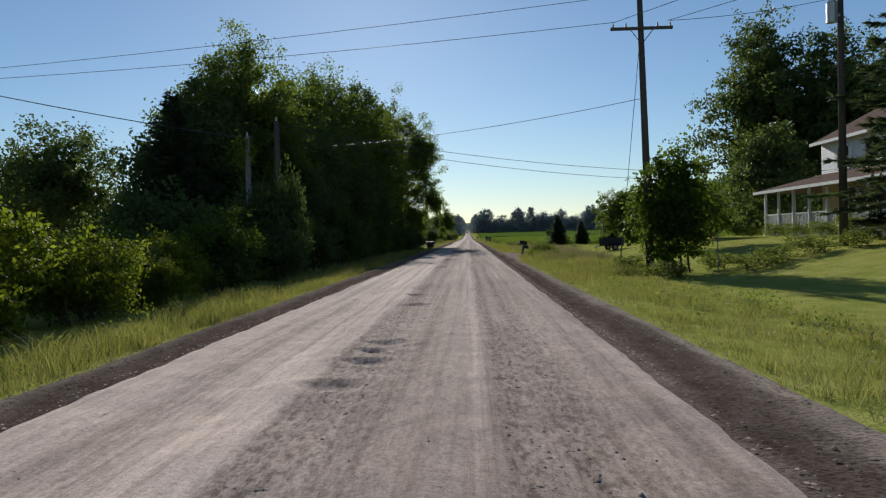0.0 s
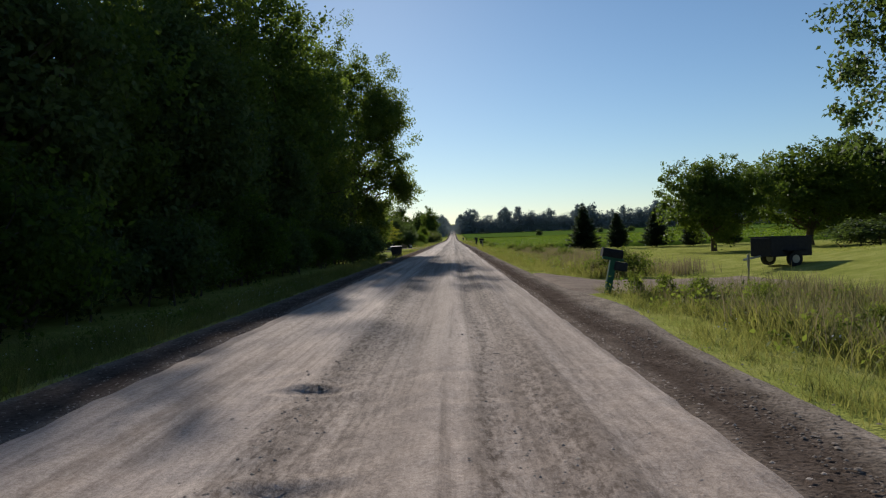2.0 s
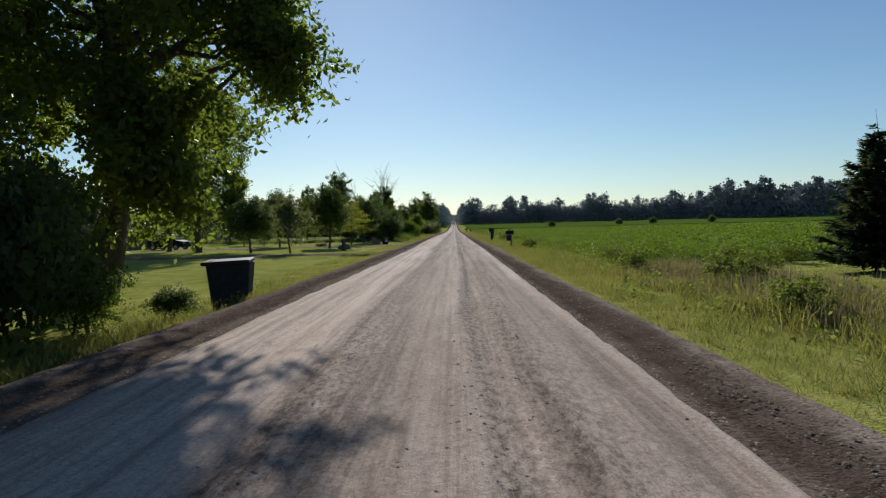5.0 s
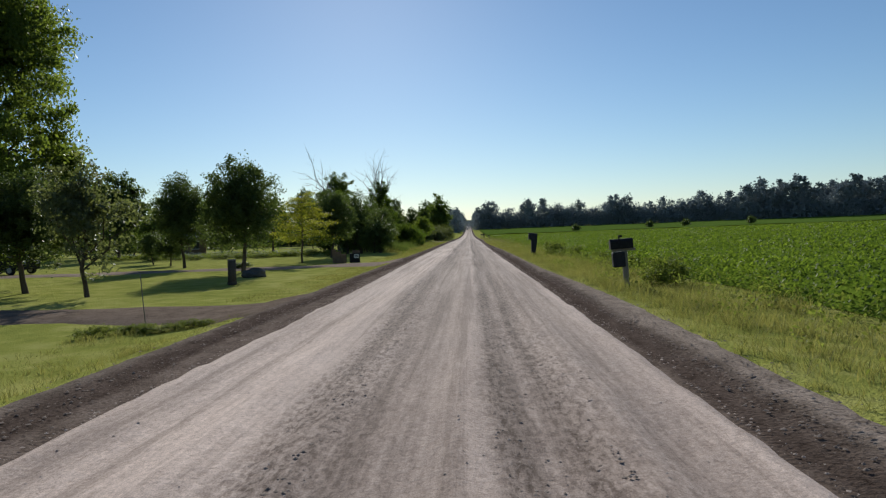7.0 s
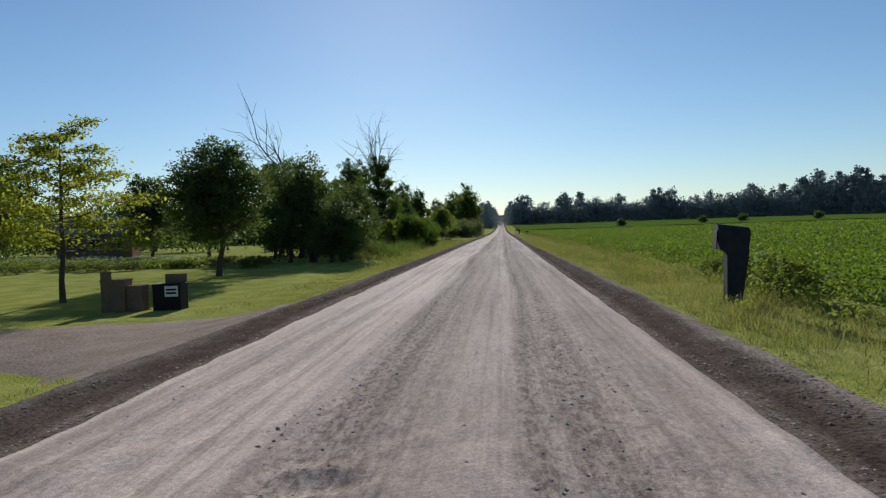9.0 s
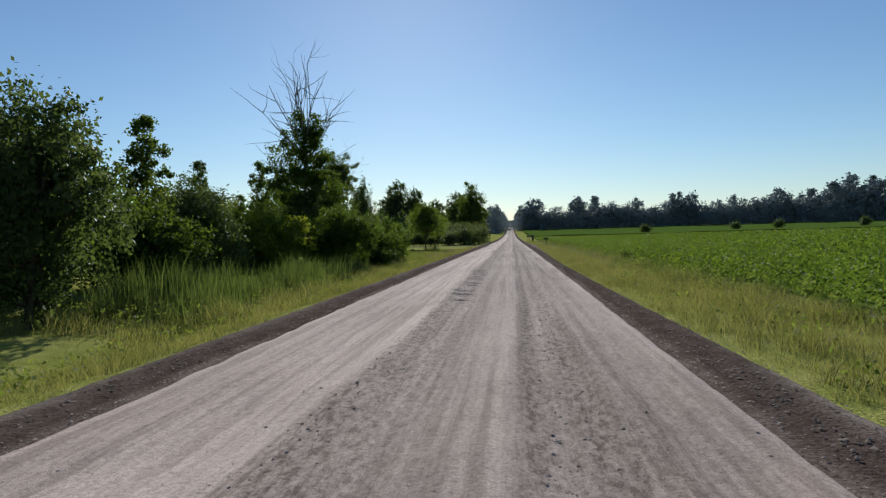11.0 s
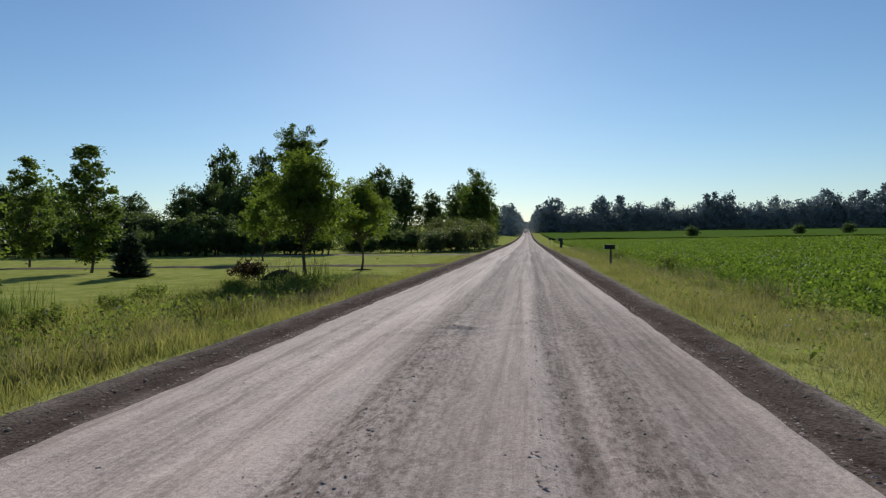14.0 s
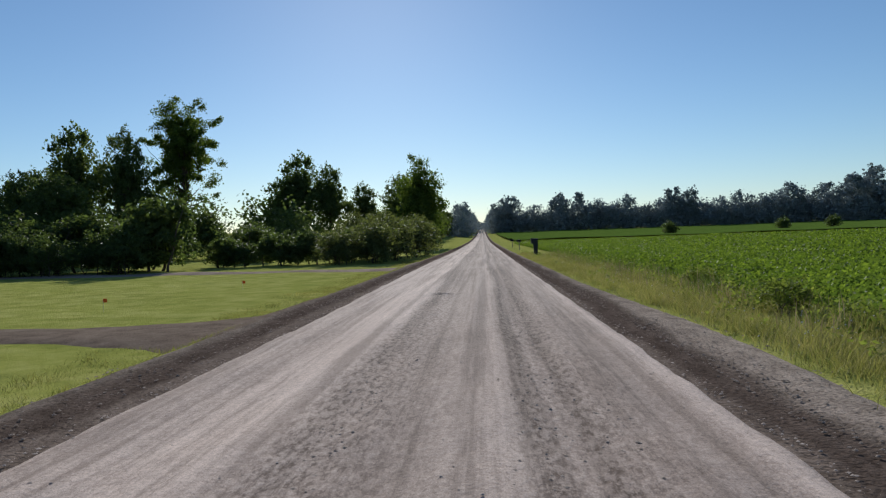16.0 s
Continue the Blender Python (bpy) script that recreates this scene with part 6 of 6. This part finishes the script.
def wheeled_bin(at, label):
    z = float(ground_z(*at))
    ob = thing("wheeled_bin", (at[0], at[1], z), label, "trash bin", turn=8)
    bm = block((-0.42, -0.36, 0.06), (0.42, 0.36, 1.04), 0.03)
    for v in bm.verts:
        k = 0.78 + 0.22 * v.co.z
        v.co.x *= k
        v.co.y *= k
    part("body", bm, MAT_PLASTIC, ob, "dark plastic tapered body")
    lid = part("lid", block((-0.46, -0.42, 1.02), (0.46, 0.40, 1.10), 0.03), MAT_PLASTIC, ob)
    lid.matrix_basis = pose(0, 0, 0.0, 2, -2, 0)
    part("handle", rod((-0.36, 0.44, 1.0), (0.36, 0.44, 1.0), 0.02, 0.02, 8), MAT_PLASTIC, ob)
    for s in (-1, 1):
        w = part("wheel", rod((s * 0.33, 0.34, 0.13), (s * 0.41, 0.34, 0.13), 0.13, 0.13, 18), MAT_BLACK, ob)
        part("hub", rod((s * 0.30, 0.34, 0.13), (s * 0.425, 0.34, 0.13), 0.05, 0.05, 10), MAT_METAL, w)
    ob.scale = (1.2, 1.2, 1.14)
    return ob


wheeled_bin((-5.35, 100.2), "dark plastic wheeled bin at the road's edge")
set_copy(shrub_b, -6.7, 100.0, 0.32, 30, 0.4, label="weeds beside the bin")
set_copy(shrub_a, -7.6, 97.6, 0.55, 90, 0.6, label="weeds beside the bin")


def marker_post(at):
    ob = thing("marker_post", (at[0], at[1], float(ground_z(*at))), "dark weathered wooden marker post on the lawn", "post")
    part("shaft", rod((0, 0, -0.2), (0.02, 0, 0.98), 0.17, 0.16, 14), MAT_POLE, ob, smooth=True)
    part("cap", rod((0.02, 0, 0.98), (0.02, 0, 1.03), 0.175, 0.15, 14), MAT_POST, ob, "pale cap")
    part("collar", rod((0, 0, 0.02), (0, 0, 0.14), 0.2, 0.18, 14), MAT_POLE, ob)


marker_post((-9.6, 144.9))


def box_thing(name, at, size, mat, label, turn, flaps=True, sign=False):
    z = float(ground_z(*at))
    ob = thing(name, (at[0], at[1], z), label, "box", turn=turn)
    w, d, h = size
    part("body", block((-w / 2, -d / 2, 0), (w / 2, d / 2, h), 0.012), mat, ob)
    part("top_edge", block((-w / 2 - 0.012, -d / 2 - 0.012, h - 0.05), (w / 2 + 0.012, d / 2 + 0.012, h + 0.004), 0.006), mat, ob)
    if flaps:
        part("flap", block((-w / 2, -d / 2 + 0.02, h), (-0.02, -d / 2 + 0.04, h + 0.2)), mat, ob)
    if sign:
        s = part("notice", block((-w * 0.05, -d / 2 - 0.024, h * 0.52), (w * 0.42, -d / 2 - 0.014, h * 0.92)), MAT_WHITE, ob, "white notice with dark bars")
        for q in range(2):
            part("bar", block((0.0, -d / 2 - 0.03, h * (0.62 + 0.13 * q)), (w * 0.36, -d / 2 - 0.0245, h * (0.69 + 0.13 * q))), MAT_BLACK, s)
        part("board", block((-w * 0.28, d / 2 - 0.06, h), (w / 2, d / 2 - 0.03, h + 0.22)), MAT_CARD, ob, "brown board")
    return ob


box_thing("cabinet_box", (-9.35, 166.4), (0.56, 0.5, 0.78), MAT_CARD, "brown box standing open beside the driveway", 6)
box_thing("low_box", (-8.88, 166.5), (0.36, 0.45, 0.62), MAT_CARD, "smaller brown box beside the driveway", 6, False)
box_thing("storage_box", (-8.1, 166.6), (0.68, 0.5, 0.64), MAT_BLACK, "black box with a white notice by the driveway", 4, False, True)


def utility_trailer(at, turn):
    ob = thing("utility_trailer", (at[0], at[1], float(ground_z(*at))), "dark utility trailer parked on the lawn", "trailer", turn=turn)
    part("bed", block((-0.9, -0.65, 0.45), (0.9, 0.65, 0.52), 0.01), MAT_POST, ob)
    for s in (-1, 1):
        part("side_panel", block((-0.9, s * 0.65 - 0.02, 0.4), (0.9, s * 0.65 + 0.02, 1.15), 0.008), MAT_PLASTIC, ob)
        part("end_panel", block((s * 0.9 - 0.02, -0.63, 0.4), (s * 0.9 + 0.02, 0.63, 1.15), 0.008), MAT_PLASTIC, ob)
        part("top_rail", rod((-0.98, s * 0.66, 1.17), (0.98, s * 0.66, 1.17), 0.025, 0.025, 8), MAT_PLASTIC, ob)
        w = part("wheel", rod((0, s * 0.72, 0.3), (0, s * 0.9, 0.3), 0.3, 0.3, 20), MAT_BLACK, ob)
        part("rim", rod((0, s * 0.71, 0.3), (0, s * 0.91, 0.3), 0.16, 0.16, 14), MAT_METAL, w)
        part("mudguard", block((-0.4, s * 0.68, 0.62), (0.4, s * 0.92, 0.65), 0.01), MAT_PLASTIC, ob)
    part("drawbar", rod((-0.9, 0, 0.42), (-1.7, 0, 0.3), 0.04, 0.04, 8), MAT_METAL, ob)
    part("jack", rod((-1.5, 0, 0.0), (-1.5, 0, 0.5), 0.03, 0.03, 8), MAT_METAL, ob)
    return ob


utility_trailer((11.6, 58.9), 12).scale = (0.88, 0.88, 0.88)


def feeder(at):
    ob = thing("bird_feeder", (at[0], at[1], float(ground_z(*at))), "wooden bird feeder on a post in the lawn", "bird feeder")
    part("post", rod((0, 0, -0.2), (0, 0, 1.6), 0.05, 0.05, 8), MAT_POST, ob)
    part("tray", block((-0.25, -0.2, 1.6), (0.25, 0.2, 1.64), 0.005), MAT_POST, ob)
    part("house", block((-0.15, -0.12, 1.64), (0.15, 0.12, 1.88), 0.005), MAT_CARD, ob)
    part("roof", hip(-0.26, 0.26, -0.2, 0.2, 1.88, 2.04, 0.05), MAT_ROOF, ob)


feeder((17.6, 58.2))


def stake(at, top, lean, label, r=0.025):
    ob = thing("stake", (at[0], at[1], float(ground_z(*at))), label, "stake", "lawn stakes")
    part("shaft", rod((0, 0, -0.2), (lean, 0, top), r, r * 0.8, 7), MAT_POST, ob)


stake((6.85, 33.3), 2.3, 0.35, "leaning thin wooden stake in the grass")
stake((9.3, 27.2), 1.5, 0.0, "upright thin wooden stake in the lawn bed")
stake((7.6, 52.0), 1.0, 0.06, "short wooden stake by the driveway")
stake((-6.9, 131.3), 1.15, -0.08, "thin rod marking the driveway", 0.012)
for k in range(11):
    set_copy(weed, -5.4 - 0.19 * k, 130.7 - 0.08 * k + 0.3 * math.sin(k * 1.1), 0.13 + 0.12 * rs.random(), k * 67, 0.3 + 0.2 * rs.random(), label="low scruffy plants in the corner of the lawn", group="corner plants")
set_copy(shrub_b, -14.6, 161.5, 0.2, 60, 0.5, label="low dark plants on the lawn")
for x in range(9):
    set_copy(weed, -14 - x * 2.4, 189 + (x % 3) * 0.8, 0.6, x * 40, 1.9, label="leafy garden plants in a row", group="garden rows")
    set_copy(weed, -15 - x * 2.4, 192 + (x % 2) * 0.7, 0.6, x * 70, 1.9, label="leafy garden plants in a row", group="garden rows")


def marker_flag(at):
    ob = thing("marker_flag", (at[0], at[1], float(ground_z(*at))), "small orange marker flag in the lawn", "flag", "marker flags")
    part("wire_stem", rod((0, 0, -0.1), (0, 0, 0.42), 0.004, 0.004, 6), MAT_METAL, ob)
    part("cloth", block((0, -0.003, 0.3), (0.12, 0.003, 0.41)), MAT_ORANGE, ob)


marker_flag((-11.6, 287.7))
marker_flag((-10.3, 296.5))


def parked_van(at, turn):
    """A dark van in the shade: body, cab glass, lamps, wheels > tyre, rim."""
    ob = thing("van", (at[0], at[1], float(ground_z(*at))), "dark parked van in the shade of the yard trees", "van", turn=turn)
    bm = bmesh.new()
    side = ((-2.3, 0.35), (2.3, 0.35), (2.35, 0.95), (1.45, 1.1), (0.85, 1.72), (0.6, 1.8), (-2.1, 1.8), (-2.3, 1.6))
    a = [bm.verts.new((x, -0.9, z)) for x, z in side]
    b = [bm.verts.new((x, 0.9, z)) for x, z in side]
    bm.faces.new(a)
    bm.faces.new(b[::-1])
    for i in range(8):
        bm.faces.new((a[i - 1], b[i - 1], b[i], a[i]))
    bmesh.ops.recalc_face_normals(bm, faces=bm.faces[:])
    bmesh.ops.bevel(bm, geom=bm.edges[:], offset=0.06, segments=2, affect="EDGES", profile=0.5)
    part("body", bm, MAT_BLACK, ob)
    for s in (-1, 1):
        for x0, x1 in ((-2.0, -0.9), (-0.8, 0.1), (0.2, 0.75)):
            part("window", block((x0, s * 0.9 - 0.01, 1.18), (x1, s * 0.9 + 0.012, 1.62), 0.004), MAT_GLASS, ob)
        part("headlight", block((2.28, s * 0.62 - 0.16, 0.72), (2.38, s * 0.62 + 0.16, 0.88), 0.01), MAT_GLASSY, ob)
        for x in (-1.45, 1.5):
            tyre = part("wheel", rod((x, s * 0.92 - 0.11, 0.33), (x, s * 0.92 + 0.11, 0.33), 0.33, 0.33, 20), MAT_PLASTIC, ob)
            part("rim", rod((x, s * 0.92 - 0.125, 0.33), (x, s * 0.92 + 0.125, 0.33), 0.2, 0.2, 14), MAT_METAL, tyre)
    return ob


parked_van((-33.4, 166.6), -12)


def garden_row(name, n, a, b, label):
    """A bed of leafy garden plants with pale flower heads, as one body of stuff."""
    r = np.random.default_rng(n)
    t = r.random(n)[:, None]
    xy = np.asarray(a)[None] * (1 - t) + np.asarray(b)[None] * t + r.normal(size=(n, 2)) * np.array([0.3, 0.7])
    z = ground_z(xy[:, 0], xy[:, 1]) + 0.05 + 0.6 * r.random(n) * (0.7 + 0.3 * np.sin(t[:, 0] * 60))
    V, F = leaves(r, np.concatenate([xy, z[:, None]], 1), 0.11 * (0.6 + 0.8 * r.random(n)), up=0.8)
    return tagged(new(name, mesh_of(name, V, F, MAT_WEED)), label, "garden plants", kind="stuff")


garden_row("garden_bed", 9000, (-46, 206), (-17.5, 190.5), "row of leafy garden plants along the back of the lawn")
rg = np.random.default_rng(61)
tg = rg.random(1100)[:, None]
xyg = np.array([[-46.0, 206.0]]) * (1 - tg) + np.array([[-17.5, 190.5]]) * tg + rg.normal(size=(1100, 2)) * np.array([0.3, 0.7])
fv, ff = leaves(rg, np.concatenate([xyg, (ground_z(xyg[:, 0], xyg[:, 1]) + 0.45 + 0.3 * rg.random(1100))[:, None]], 1), 0.09 * (0.6 + 0.8 * rg.random(1100)), up=0.5, long=1.0)
tagged(new("garden_flowers", mesh_of("garden_flowers", fv, ff, MAT_FLOWER)), "pale flower heads over the garden bed", "flowers", kind="stuff")


def mound(at, r, h, label, seed):
    """A low heap of dark mulch with an uneven foot."""
    g = np.random.default_rng(seed)
    a, q = np.linspace(0, 2 * np.pi, 28, endpoint=False), np.linspace(0, 1, 8)
    A, Q = np.meshgrid(a, q, indexing="ij")
    R = r * Q * (1 + 0.13 * np.sin(3 * A + seed) + 0.07 * np.sin(7 * A))
    X, Y = at[0] + R * np.cos(A), at[1] + R * np.sin(A)
    Z = ground_z(X, Y) + h * (1 - Q ** 2) * (1 + 0.04 * g.normal(size=Q.shape) * (Q > 0)) + 0.02 - 0.08 * Q ** 4
    i, j = np.meshgrid(np.arange(28), np.arange(7), indexing="ij")
    p0, p1 = i * 8 + j, ((i + 1) % 28) * 8 + j
    me = mesh_of("mound", np.stack([X, Y, Z], -1).reshape(-1, 3), np.stack([p0, p0 + 1, p1 + 1, p1], -1).reshape(-1, 4), MAT_FOREST, True)
    return tagged(new("mulch_mound", me), label, "mound")


mound((-11.6, 266.3), 1.0, 0.42, "low heap of dark mulch beside the red shrub", 3)
mound((-9.5, 263.4), 0.8, 0.06, "ring of dark mulch round the young maple", 5)
mound((-9.9, 275.2), 0.7, 0.05, "ring of dark mulch round the young maple", 8)


def boulder(at, size, label):
    """A low field stone, lumpy all round, half sunk in the turf."""
    g = np.random.default_rng(12)
    bm = bmesh.new()
    bmesh.ops.create_icosphere(bm, subdivisions=4, radius=1.0)
    for v in bm.verts:
        c = v.co.normalized()
        k = 1 + 0.10 * math.sin(3.1 * c.x + 1.7 * c.y) + 0.07 * math.sin(5.3 * c.y - 2.9 * c.z) + 0.05 * math.sin(8.1 * c.z + 4.7 * c.x) + 0.012 * g.normal()
        v.co = Vector((c.x * size[0] * k, c.y * size[1] * k, c.z * size[2] * k + size[2] * 0.45))
    ob = thing("boulder", (at[0], at[1], float(ground_z(*at))), label, "boulder")
    part("stone", bm, MAT_SHADED_STONE, ob, smooth=True)


boulder((-10.4, 150.4), (0.58, 0.45, 0.32), "large grey boulder on the lawn below the maple, tree shade in its colour")
